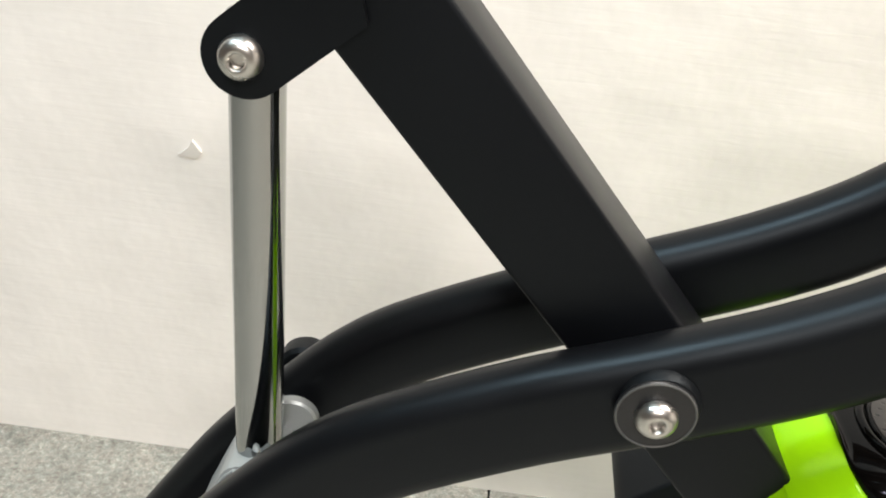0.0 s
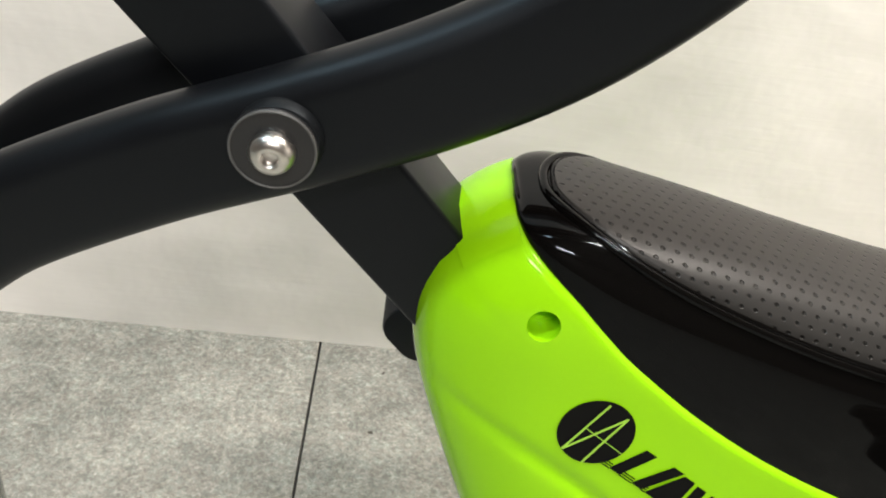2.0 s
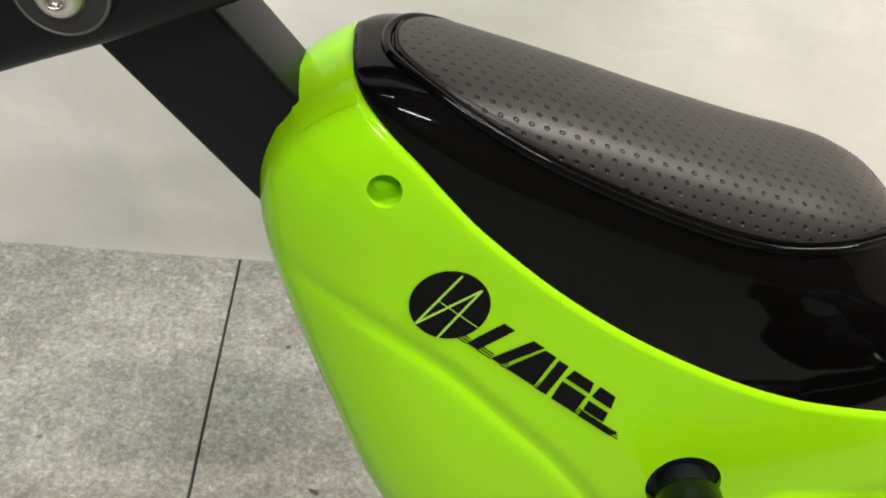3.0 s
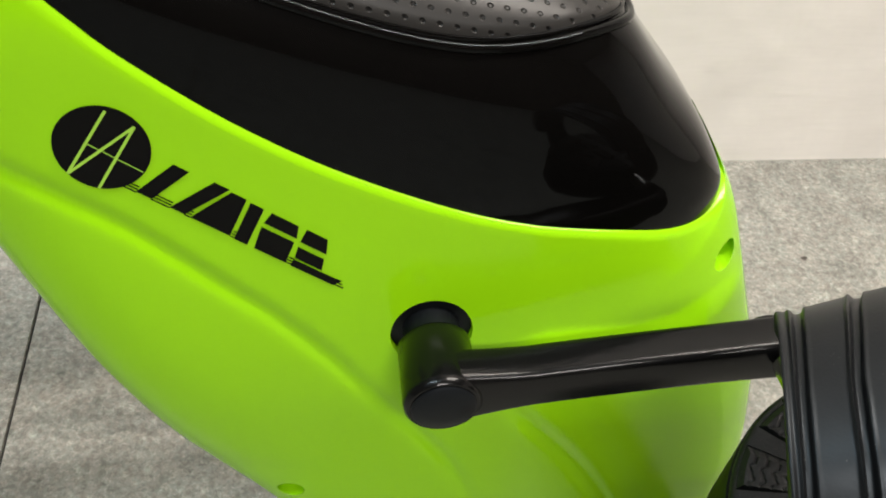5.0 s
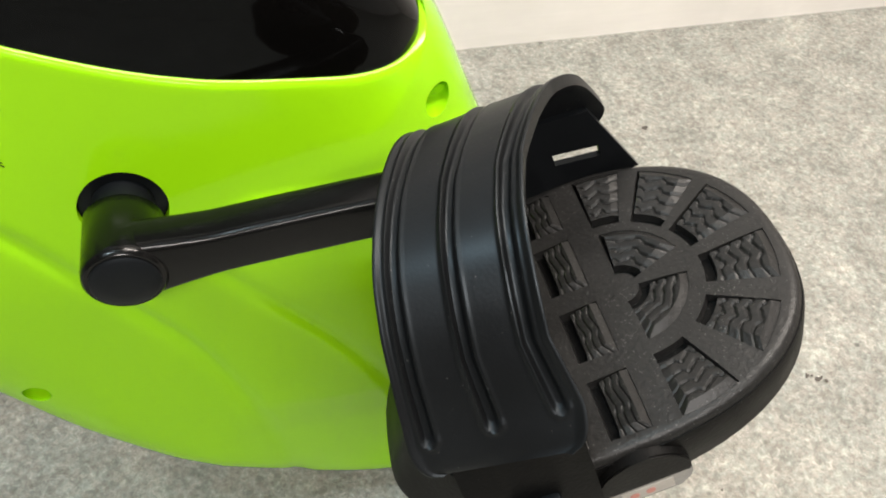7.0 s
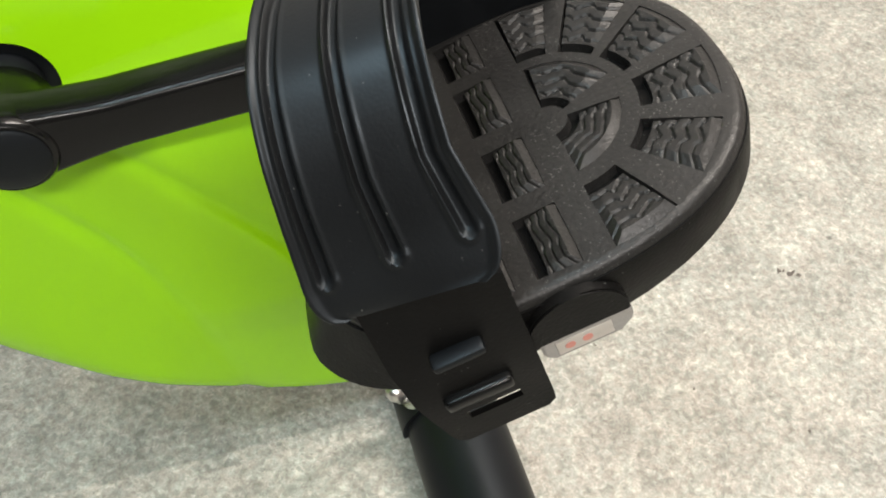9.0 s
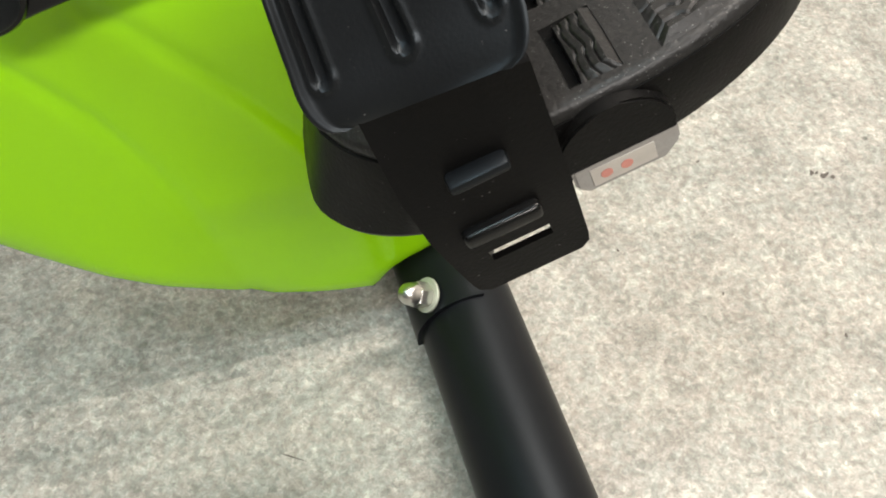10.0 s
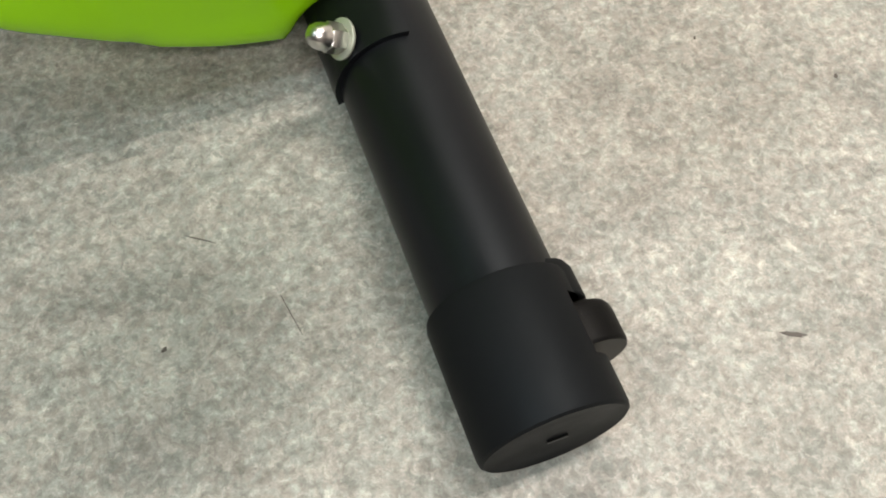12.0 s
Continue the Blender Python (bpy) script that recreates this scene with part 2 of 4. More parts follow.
def pad_material():
    """Moulded panel: staggered oval dimples on its own surface coordinates in metres."""
    m = bpy.data.materials.new("dimpled_panel")
    m.use_nodes = True
    n, l = m.node_tree.nodes, m.node_tree.links
    b = n["Principled BSDF"]
    b.inputs["Roughness"].default_value = 0.36
    b.inputs["Specular IOR Level"].default_value = 0.27
    uv = n.new("ShaderNodeUVMap")
    sep = n.new("ShaderNodeSeparateXYZ")
    l.new(uv.outputs[0], sep.inputs[0])

    def op(kind, a, c=None):
        t = n.new("ShaderNodeMath")
        t.operation = kind
        for i, val in enumerate((a, c)):
            if val is None:
                continue
            if isinstance(val, (int, float)):
                t.inputs[i].default_value = val
            else:
                l.new(val, t.inputs[i])
        return t.outputs[0]

    PU, PV = 0.0061, 0.0047
    row = op("DIVIDE", sep.outputs[1], PV)
    rid = op("FLOOR", row)
    shift = op("MULTIPLY", op("MODULO", rid, 2.0), 0.5)
    col = op("ADD", op("DIVIDE", sep.outputs[0], PU), shift)
    fu = op("MULTIPLY", op("SUBTRACT", op("FRACT", col), 0.5), PU)
    fv = op("MULTIPLY", op("SUBTRACT", op("FRACT", row), 0.5), PV)
    d = op("SQRT", op("ADD", op("POWER", op("ABSOLUTE", op("DIVIDE", fu, 0.0011)), 2.0), op("POWER", op("ABSOLUTE", op("DIVIDE", fv, 0.0009)), 2.0)))
    h = n.new("ShaderNodeMapRange")
    h.interpolation_type = "SMOOTHSTEP"
    h.inputs[1].default_value, h.inputs[2].default_value = 0.5, 1.15
    l.new(d, h.inputs[0])
    # shade inside the dimples painted into the base colour, near black
    dimple_shade = n.new("ShaderNodeMix")
    dimple_shade.data_type = "RGBA"
    dimple_shade.inputs[6].default_value = (0.0012, 0.0012, 0.0012, 1)
    dimple_shade.inputs[7].default_value = (0.021, 0.0198, 0.0185, 1)
    l.new(h.outputs[0], dimple_shade.inputs[0])
    l.new(dimple_shade.outputs[2], b.inputs["Base Color"])
    tc = n.new("ShaderNodeTexCoord")
    fine = n.new("ShaderNodeTexNoise")
    fine.inputs["Scale"].default_value = 900
    l.new(tc.outputs["Object"], fine.inputs["Vector"])
    b2 = n.new("ShaderNodeBump")
    b2.inputs["Strength"].default_value, b2.inputs["Distance"].default_value = 0.04, 0.0005
    l.new(fine.outputs["Fac"], b2.inputs["Height"])
    bp = n.new("ShaderNodeBump")
    bp.inputs["Strength"].default_value, bp.inputs["Distance"].default_value = 0.8, 0.0006
    l.new(h.outputs[0], bp.inputs["Height"])
    l.new(b2.outputs[0], bp.inputs["Normal"])
    l.new(bp.outputs[0], b.inputs["Normal"])
    return m


WALL, FLOOR, PAD = wall_material(), floor_material(), pad_material()


# ---- mesh helpers ----
def finish(name, bm, mat, sharp=38.0, smooth=True):
    bmesh.ops.recalc_face_normals(bm, faces=bm.faces)
    for f in bm.faces:
        f.smooth = smooth
    for e in bm.edges:
        if len(e.link_faces) == 2 and e.calc_face_angle(0) > radians(sharp):
            e.smooth = False
    me = bpy.data.meshes.new(name)
    bm.to_mesh(me)
    bm.free()
    me.materials.append(mat)
    return me


def part(name, bm, mat, parent=None, label="", sharp=38.0):
    me = bm if isinstance(bm, bpy.types.Mesh) else finish(name, bm, mat, sharp)
    ob = new(name, me)
    if parent:
        ob.parent = parent
    if label:
        tagged(ob, label)
    return ob


def box(bm, lo, hi, bevel=0.0, seg=2):
    r = bmesh.ops.create_cube(bm, size=1.0)
    vs = r["verts"]
    lo, hi = Vector(lo), Vector(hi)
    for v in vs:
        v.co = Vector([lo[i] + (v.co[i] + 0.5) * (hi[i] - lo[i]) for i in range(3)])
    if bevel:
        es = list({e for v in vs for e in v.link_edges})
        bmesh.ops.bevel(bm, geom=es, offset=bevel, segments=seg, affect="EDGES", profile=0.5)
    return bm


def basis(axis):
    w = Vector(axis).normalized()
    u = w.orthogonal().normalized()
    return u, w.cross(u), w


def lathe(profile, origin, axis, n=40, bm=None, squash=None, turn=0.0):
    """Turned body: profile rows (radius, distance along the axis)."""
    bm = bm or bmesh.new()
    u, v, w = basis(axis)
    o = Vector(origin)
    rings = []
    for r, h in profile:
        if r < 1e-6:
            rings.append([bm.verts.new(o + w * h)])
        else:
            rings.append([bm.verts.new(o + w * h + (u * math.cos(turn + 2 * math.pi * k / n) + v * math.sin(turn + 2 * math.pi * k / n)) * r) for k in range(n)])
    for a, b in zip(rings, rings[1:]):
        for k in range(n):
            q = (k + 1) % n
            if len(a) == 1 and len(b) == 1:
                continue
            if len(a) == 1:
                bm.faces.new((a[0], b[k], b[q]))
            elif len(b) == 1:
                bm.faces.new((a[k], a[q], b[0]))
            else:
                bm.faces.new((a[k], a[q], b[q], b[k]))
    for ring, flip in ((rings[0], True), (rings[-1], False)):
        if len(ring) > 2:
            bm.faces.new(ring[::-1] if flip else ring)
    return bm


def rounded_rect(w, h, r, seg=6):
    pts = []
    for cx, cy, a0 in ((w / 2 - r, h / 2 - r, 0), (-w / 2 + r, h / 2 - r, 90), (-w / 2 + r, -h / 2 + r, 180), (w / 2 - r, -h / 2 + r, 270)):
        for k in range(seg + 1):
            a = radians(a0 + 90 * k / seg)
            pts.append((cx + r * math.cos(a), cy + r * math.sin(a)))
    return pts


def sweep(path, section, across=(0, 1, 0), bm=None, closed=False):
    """A section (a along `across`, b square to it) carried along a path."""
    bm = bm or bmesh.new()
    across = Vector(across)
    rings, n = [], len(path)
    for i, p in enumerate(path):
        if closed:
            t = Vector(path[(i + 1) % n]) - Vector(path[i - 1])
        else:
            t = Vector(path[min(i + 1, n - 1)]) - Vector(path[max(i - 1, 0)])
        t.normalize()
        a = (across - t * across.dot(t)).normalized()
        b = a.cross(t)
        rings.append([bm.verts.new(Vector(p) + a * s[0] + b * s[1]) for s in section])
    m = len(section)
    for i in range(n if closed else n - 1):
        r0, r1 = rings[i], rings[(i + 1) % n]
        for k in range(m):
            q = (k + 1) % m
            bm.faces.new((r0[k], r0[q], r1[q], r1[k]))
    if not closed:
        bm.faces.new(rings[0][::-1])
        bm.faces.new(rings[-1])
    return bm


def spline(pts, n):
    """Evenly spaced points on a smooth curve through pts."""
    P = np.array(pts, float)
    E = np.vstack([2 * P[0] - P[1], P, 2 * P[-1] - P[-2]])
    out = []
    for i in range(len(P) - 1):
        p0, p1, p2, p3 = E[i:i + 4]
        for t in np.linspace(0, 1, 24, endpoint=False):
            out.append(0.5 * (2 * p1 + (p2 - p0) * t + (2 * p0 - 5 * p1 + 4 * p2 - p3) * t * t + (3 * p1 - p0 - 3 * p2 + p3) * t ** 3))
    out.append(P[-1])
    out = np.array(out)
    s = np.concatenate([[0], np.cumsum(np.linalg.norm(np.diff(out, axis=0), axis=1))])
    u = np.linspace(0, s[-1], n)
    return np.column_stack([np.interp(u, s, out[:, k]) for k in range(P.shape[1])])


def circle(r, n=20):
    return [(r * math.cos(2 * math.pi * k / n), r * math.sin(2 * math.pi * k / n)) for k in range(n)]


def plate(outline, y0, y1, bm=None):
    """A flat plate: an outline in x, z between two depths."""
    bm = bm or bmesh.new()
    a = [bm.verts.new((x, y0, z)) for x, z in outline]
    b = [bm.verts.new((x, y1, z)) for x, z in outline]
    bm.faces.new(a)
    bm.faces.new(b[::-1])
    for k in range(len(a)):
        q = (k + 1) % len(a)
        bm.faces.new((a[k], b[k], b[q], a[q]))
    return bm


# ---- the room ----
WY = 0.722
CEILING = 2.55


def slab(name, lo, hi, mat, label, category):
    return tagged(part(name, box(bmesh.new(), lo, hi), mat), label, category, kind="structure")


slab("wall_north", (-2.6, WY, 0), (3.4, WY + 0.12, CEILING), WALL, "off-white painted wall with fine brush marks", "wall")
# unseen walls, added dark brown so the black parts reflect little light
slab("wall_south", (-2.6, -2.92, 0), (3.4, -2.8, CEILING), DARK, "unseen dark brown wall, added to keep reflections dark", "wall")
slab("wall_west", (-2.72, -2.92, 0), (-2.6, WY + 0.12, CEILING), DARK, "unseen dark brown wall, added to keep reflections dark", "wall")
# unseen east wall, added pale to put bright reflections on the tread's facets
slab("wall_east", (3.4, -2.92, 0), (3.52, WY + 0.12, CEILING), WALL, "off-white painted wall with fine brush marks", "wall")
# unseen ceiling, dark grey so that upward faces reflect less
slab("ceiling", (-2.72, -2.92, CEILING), (3.52, WY + 0.12, CEILING + 0.1), CEIL, "unseen plain grey ceiling, kept dark for reflections", "ceiling")
floor_ob = slab("floor", (-2.72, -2.92, -0.12), (3.52, WY + 0.12, -0.004), JOINT, "grey mottled stone-look floor in large tiles", "floor")

MID = 0.308

# fluorescent lamps under the ceiling
def ceiling_light(x, y, turn, watts, colour):
    base = new("ceiling_light")
    base.matrix_world = pose(x, y, CEILING, 0, 0, turn)
    part("housing", box(bmesh.new(), (-0.63, -0.11, -0.05), (0.63, 0.11, 0), 0.01), FIXTURE, base)
    tagged(base, "white twin-tube fluorescent ceiling light, unseen, switched on", "ceiling light", "ceiling lights")
    for dy in (-0.055, 0.055):
        area_lamp("tube_lamp", pose(x, y, CEILING - 0.075, 0, 0, turn) @ pose(0, dy, 0), 1.2, 0.04, watts, colour)
    return base


ceiling_light(1.25, 0.2, 0, 35, (1.0, 0.912, 0.825))
ceiling_light(-0.75, -0.2, 0, 16, (0.74, 0.93, 1.0))
# unseen fill lamp, added behind the camera to brighten wall and cover front
ceiling_light(0.3, -1.75, 0, 46, (1.0, 0.945, 0.90))

# ---- the exercise bike ----
bike = tagged(new("exercise_bike"), "folding exercise bike with black frame and lime green cover", "exercise bike")


def bolt_head(name, at, parent, r=0.0073, mat=STEEL, axis=(0, -1, 0), h=0.0055):
    """Domed socket head with a recessed hexagon."""
    prof = [(r * 0.93, 0), (r, 0.0006), (r, 0.0012)]
    for k in range(1, 9):
        a = math.pi / 2 * k / 8
        rr = 0.42 * r + 0.58 * r * math.cos(a)
        prof.append((rr, 0.0012 + (h - 0.0012) * math.sin(a)))
    prof += [(0.36 * r, h - 0.0004), (0.34 * r, h - 0.003), (0.0, h - 0.0032)]
    return part(name, lathe(prof, at, axis, 36), mat, parent, sharp=50)


# curved side tubes: flat-oval section
CURVE = [(-0.336, 0.028), (-0.27, 0.126), (-0.20, 0.2285), (-0.1494, 0.3029), (-0.118, 0.351), (-0.098, 0.3795), (-0.0658, 0.4175), (-0.0443, 0.4395), (-0.0195, 0.4575), (0.03, 0.483),
         (0.08, 0.504), (0.125, 0.525), (0.165, 0.55), (0.2, 0.583), (0.235, 0.625), (0.27, 0.675), (0.31, 0.735)]
tubes = []
for y, rise, tall, lab in ((0.2735, 0.0, 0.045, "matt black curved flat-oval frame tube"), (0.3425, 0.0020, 0.0410, "matt black curved flat-oval frame tube, wall side")):
    path = [(x, y, z + rise) for x, z in spline(CURVE, 120)]
    tubes.append(part("frame_tube", sweep(path, rounded_rect(0.024, tall, 0.0115, 7)), POWDER, bike, lab))
near_tube, far_tube = tubes

# pivot bolt with washers through tubes and post
PIV = (0.0725, 0.503)
part("spacer_washer", lathe([(0.0148, 0), (0.0148, 0.002), (0.0135, 0.0045), (0.0105, 0.0055), (0, 0.0055)], (PIV[0] + 0.0015, 0.2625, PIV[1] + 0.0015), (0, -1, 0), 48), PLASTIC, near_tube)
part("washer", lathe([(0.0036, 0), (0.0145, 0), (0.0148, 0.0004), (0.0148, 0.0016), (0.0144, 0.002), (0.0120, 0.0022), (0.0036, 0.0022)], (PIV[0], 0.2585, PIV[1]), (0, -1, 0), 48), WASHER, near_tube, "dark steel washer")
part("washer_rim", sweep([(PIV[0] + 0.0141 * math.cos(a), 0.2564, PIV[1] + 0.0141 * math.sin(a)) for a in np.linspace(0, 2 * math.pi, 48, endpoint=False)], circle(0.00050, 6), bm=None, closed=True), GREY, near_tube)
bolt_head("bolt", (PIV[0], 0.2564, PIV[1]), near_tube, 0.0078, h=0.0062)

# lower pivot bolt: flanged zinc head
LP = (-0.0845, 0.3993)
part("flange_bolt", lathe([(0.0132, 0), (0.0132, 0.0012), (0.0118, 0.002), (0.0112, 0.0022), (0.0112, 0.0046), (0.0100, 0.0058), (0.0045, 0.0066), (0.0036, 0.0062), (0.003, 0.0036), (0, 0.0034)], (LP[0], 0.2615, LP[1]), (0, -1, 0), 40), ZINC, near_tube, "zinc-plated flanged bolt", sharp=50)

# square post
axis2 = Vector((0.662, -0.749))
c0 = Vector((0.0687, 0.5053))
p0, p1 = c0 - axis2 * 0.27, c0 + axis2 * 0.20
steps = [p0.lerp(p1, k / 12) for k in range(13)]
post = part("post", sweep([(p.x, 0.3065, p.y) for p in steps], rounded_rect(0.04, 0.042, 0.0022, 3)), POWDER, bike, "black square steel post")

# bracket plates with the rod's upper bolt
def bracket_plate(y0, y1):
    c = Vector((-0.0815, 0.6065))
    d = Vector((0.756, 0.655))
    nrm = Vector((-d.y, d.x))
    out = []
    for k in range(17):
        a = math.pi * k / 16
        q = c + nrm * (0.0148 * math.cos(a)) - d * (0.0148 * math.sin(a))
        out.append((q.x, q.y))
    e = c - nrm * 0.0148 + d * 0.040
    out.append((e.x, e.y))
    e = c + nrm * 0.0148 + d * 0.055
    out.append((e.x, e.y))
    return plate(out, y0, y1)


part("bracket", bracket_plate(0.2835, 0.287), POWDER, post)
part("bracket", bracket_plate(0.326, 0.3295), POWDER, post)
bolt_head("bracket_bolt", (-0.0825, 0.2835, 0.6065), post, 0.0078, h=0.0062)

# chrome telescopic rod, its slot and lower clevis
rod = part("support_rod", lathe([(0.0100, 0), (0.0105, 0.0006), (0.0105, 0.5)], (-0.0835, 0.3065, 0.115), (0.0, 0, 1), 48), CHROME, bike, "chrome-plated steel support rod")
part("rod_strip", box(bmesh.new(), (-0.0948, 0.2985, 0.12), (-0.093, 0.3005, 0.40)), GLOSS, rod)
clev = plate([(-0.1125, 0.374), (-0.108, 0.3845), (-0.1010, 0.4013), (-0.0965, 0.4120), (-0.092, 0.4165), (-0.080, 0.4185), (-0.0705, 0.4170), (-0.0640, 0.4120), (-0.0600, 0.402), (-0.062, 0.39)], 0.289, 0.3245)
bmesh.ops.bevel(clev, geom=list(clev.edges), offset=0.0015, segments=2, affect="EDGES")
part("clevis", clev, SILVER, rod, "silver-grey round pivot clevis")
part("clevis_disc", lathe([(0, 0), (0.0105, 0), (0.0116, 0.0012), (0.0116, 0.0050), (0.0105, 0.0062), (0, 0.0062)], (-0.0715, 0.3250, 0.4215), (0, -1, 0), 40), SILVER, rod)
part("clevis_bead", lathe([(0.0, 0), (0.003, 0.0005), (0.004, 0.002), (0.003, 0.0045), (0, 0.005)], (-0.0825, 0.2915, 0.4155), (0, 0, 1), 20), SILVER, rod)

# knob behind the far tube
prof = [(0.0, 0), (0.0115, 0), (0.0135, 0.002), (0.0135, 0.011), (0.0115, 0.014), (0.008, 0.0145), (0, 0.0145)]
part("knob", lathe(prof, (-0.0745, 0.356, 0.4215), (0, 1, 0), 32), PLASTIC, far_tube)

# ---- cover ----
OUT = [(0.1375, 0.4535), (0.1362, 0.4500), (0.1315, 0.4440), (0.1255, 0.424), (0.1265, 0.399), (0.133, 0.374), (0.144, 0.343), (0.159, 0.304), (0.177, 0.260), (0.201, 0.213),
       (0.232, 0.1735), (0.265, 0.134), (0.309, 0.0945), (0.345, 0.0672), (0.379, 0.0410), (0.412, 0.0285), (0.4535, 0.0195), (0.4550, 0.029), (0.4645, 0.0405), (0.482, 0.0495),
       (0.494, 0.063), (0.507, 0.105), (0.512, 0.15), (0.511, 0.19), (0.503, 0.23), (0.491, 0.263), (0.477, 0.298), (0.462, 0.334), (0.448, 0.356), (0.437, 0.371)]
ARC = [(0.1590, 0.4690), (0.1608, 0.4668), (0.1650, 0.4628), (0.173, 0.4565), (0.187, 0.4448), (0.200, 0.4325), (0.215, 0.4193), (0.247, 0.3965), (0.283, 0.3768), (0.326, 0.3598),
       (0.360, 0.3510), (0.396, 0.3455), (0.418, 0.3420), (0.434, 0.3415), (0.444, 0.3445), (0.448, 0.350), (0.446, 0.3575), (0.4385, 0.3685)]
TOP = [(0.1375, 0.4535), (0.1465, 0.4615), (0.158, 0.4685), (0.170, 0.4725), (0.183, 0.473), (0.209, 0.469), (0.246, 0.4615), (0.284, 0.4525), (0.325, 0.4435), (0.353, 0.4385),
       (0.372, 0.4335), (0.391, 0.423), (0.413, 0.399), (0.431, 0.379), (0.443, 0.362), (0.449, 0.351)]


OUTC = np.vstack([spline(OUT[:15], 100), spline(OUT[14:17], 14)[1:], spline(OUT[16:], 80)[1:]])
ARCC = spline(ARC, 190)
TOPC = spline(TOP, 120)
RIM = np.vstack([OUTC, TOPC[::-1]])


def dist(points, line):
    """Distance of each point to a run of short segments."""
    P = np.atleast_2d(points)
    A, B = line[:-1], line[1:]
    d = B - A
    L = np.maximum((d ** 2).sum(1), 1e-12)
    w = P[:, None, :] - A[None]
    t = np.clip((w * d[None]).sum(2) / L[None], 0, 1)
    return np.sqrt(((w - t[..., None] * d[None]) ** 2).sum(2)).min(1)


CREASES = [spline([(0.134, 0.395), (0.152, 0.3868), (0.172, 0.3775), (0.194, 0.3645), (0.212, 0.352), (0.240, 0.328), (0.257, 0.3135), (0.275, 0.2945), (0.289, 0.277), (0.333, 0.214), (0.3535, 0.164), (0.366, 0.113), (0.3735, 0.075), (0.378, 0.034)], 80),
           spline([(0.345, 0.268), (0.365, 0.25), (0.405, 0.197), (0.434, 0.14), (0.45, 0.06)], 40)]


def skin(points):
    """Half thickness of the cover at x, z: a flattened dome that falls to the rim."""
    P = np.atleast_2d(np.array(points, float))
    d = dist(P, RIM)
    t = np.clip((0.45 - P[:, 1]) / 0.2, 0, 1)
    full = 0.0475 + 0.0215 * t * t * (3 - 2 * t)
    r = np.clip((P[:, 0] - 0.36) / 0.13, 0, 1)
    full = full - 0.008 * r * np.clip((P[:, 1] - 0.18) / 0.1, 0, 1)
    reach = 0.07 - 0.042 * np.clip((0.21 - P[:, 1]) / 0.1, 0, 1)
    s = 1 - np.minimum(d, reach) / reach
    dep = full * np.cbrt(np.maximum(1 - s ** 3, 0))
    # drawn in towards the floor, past the crease
    low = np.clip((0.15 - P[:, 1]) / 0.09, 0, 1) * np.clip((P[:, 0] - 0.335) / 0.045, 0, 1)
    dep = dep * (1 - 0.115 * low)
    for k, c in enumerate(CREASES):
        dep = dep - (0.0017, 0.0015)[k] * np.exp(-(dist(P, c) / 0.0036) ** 2) * np.clip(d / 0.02, 0, 1)
    # ledge beside the crank, facing up
    zl = np.interp(P[:, 0], (0.34, 0.35, 0.371, 0.412, 0.431, 0.445, 0.48), (0.278, 0.283, 0.293, 0.292, 0.296, 0.302, 0.31))
    q = np.clip((zl + 0.006 - P[:, 1]) / 0.012, 0, 1)
    dep = dep + 0.0058 * q * q * (3 - 2 * q) * np.clip((P[:, 0] - 0.335) / 0.03, 0, 1) * np.clip((P[:, 1] - 0.12) / 0.12, 0, 1) * np.clip(d / 0.03, 0, 1)
    return dep


def cover_mesh():
    O = OUTC
    n = len(O)
    A = spline(ARC, n)
    vv = np.concatenate([np.linspace(0, 0.018, 9), np.linspace(0.018, 0.07, 6)[1:], np.linspace(0.07, 0.8, 80)[1:], 1 - 0.2 * np.linspace(1, 0, 16)[1:] ** 1.8])
    grid = A[:, None, :] * (1 - vv[None, :, None]) + O[:, None, :] * vv[None, :, None]
    flat = grid.reshape(-1, 2)
    dep = skin(flat)
    dA = dist(flat, ARCC)
    r = 0.0035
    q = np.clip(1 - dA / r, 0, 1)
    dep = np.maximum(dep - np.minimum(r, dep * 0.5) * (1 - np.sqrt(1 - q * q)), 0.0)
    dep = dep.reshape(n, len(vv))
    dep[:, -1] = 0
    m = len(vv)
    bm = bmesh.new()
    near = [[bm.verts.new((grid[i, j, 0], MID - dep[i, j], grid[i, j, 1])) for j in range(m)] for i in range(n)]
    far = [[near[i][j] if j == m - 1 else bm.verts.new((grid[i, j, 0], MID + dep[i, j], grid[i, j, 1])) for j in range(m)] for i in range(n)]
    for i in range(n - 1):
        for j in range(m - 1):
            bm.faces.new((near[i][j], near[i + 1][j], near[i + 1][j + 1], near[i][j + 1]))
            bm.faces.new([v for v in dict.fromkeys((far[i][j], far[i][j + 1], far[i + 1][j + 1], far[i + 1][j]))])
        bm.faces.new((near[i][0], far[i][0], far[i + 1][0], near[i + 1][0]))
    for i in (0, n - 1):
        ring = near[i] + far[i][-2::-1]
        bm.faces.new(ring)
    return bm


def cut(ob, cutters):
    """Sinks turned recesses into a part for good."""
    made = []
    for k, bm in enumerate(cutters):
        c = new("cutter", finish("cutter", bm, ob.data.materials[0]))
        made.append(c)
        md = ob.modifiers.new("cut", "BOOLEAN")
        md.operation, md.solver, md.object = "DIFFERENCE", "EXACT", c
    bpy.context.view_layer.update()
    me = bpy.data.meshes.new_from_object(ob.evaluated_get(bpy.context.evaluated_depsgraph_get()))
    ob.modifiers.clear()
    bm = bmesh.new()
    bm.from_mesh(me)
    for e in bm.edges:
        e.smooth = not (len(e.link_faces) == 2 and e.calc_face_angle(0) > radians(35))
    bm.to_mesh(me)
    bm.free()
    ob.data = me
    for c in made:
        bpy.data.objects.remove(c)


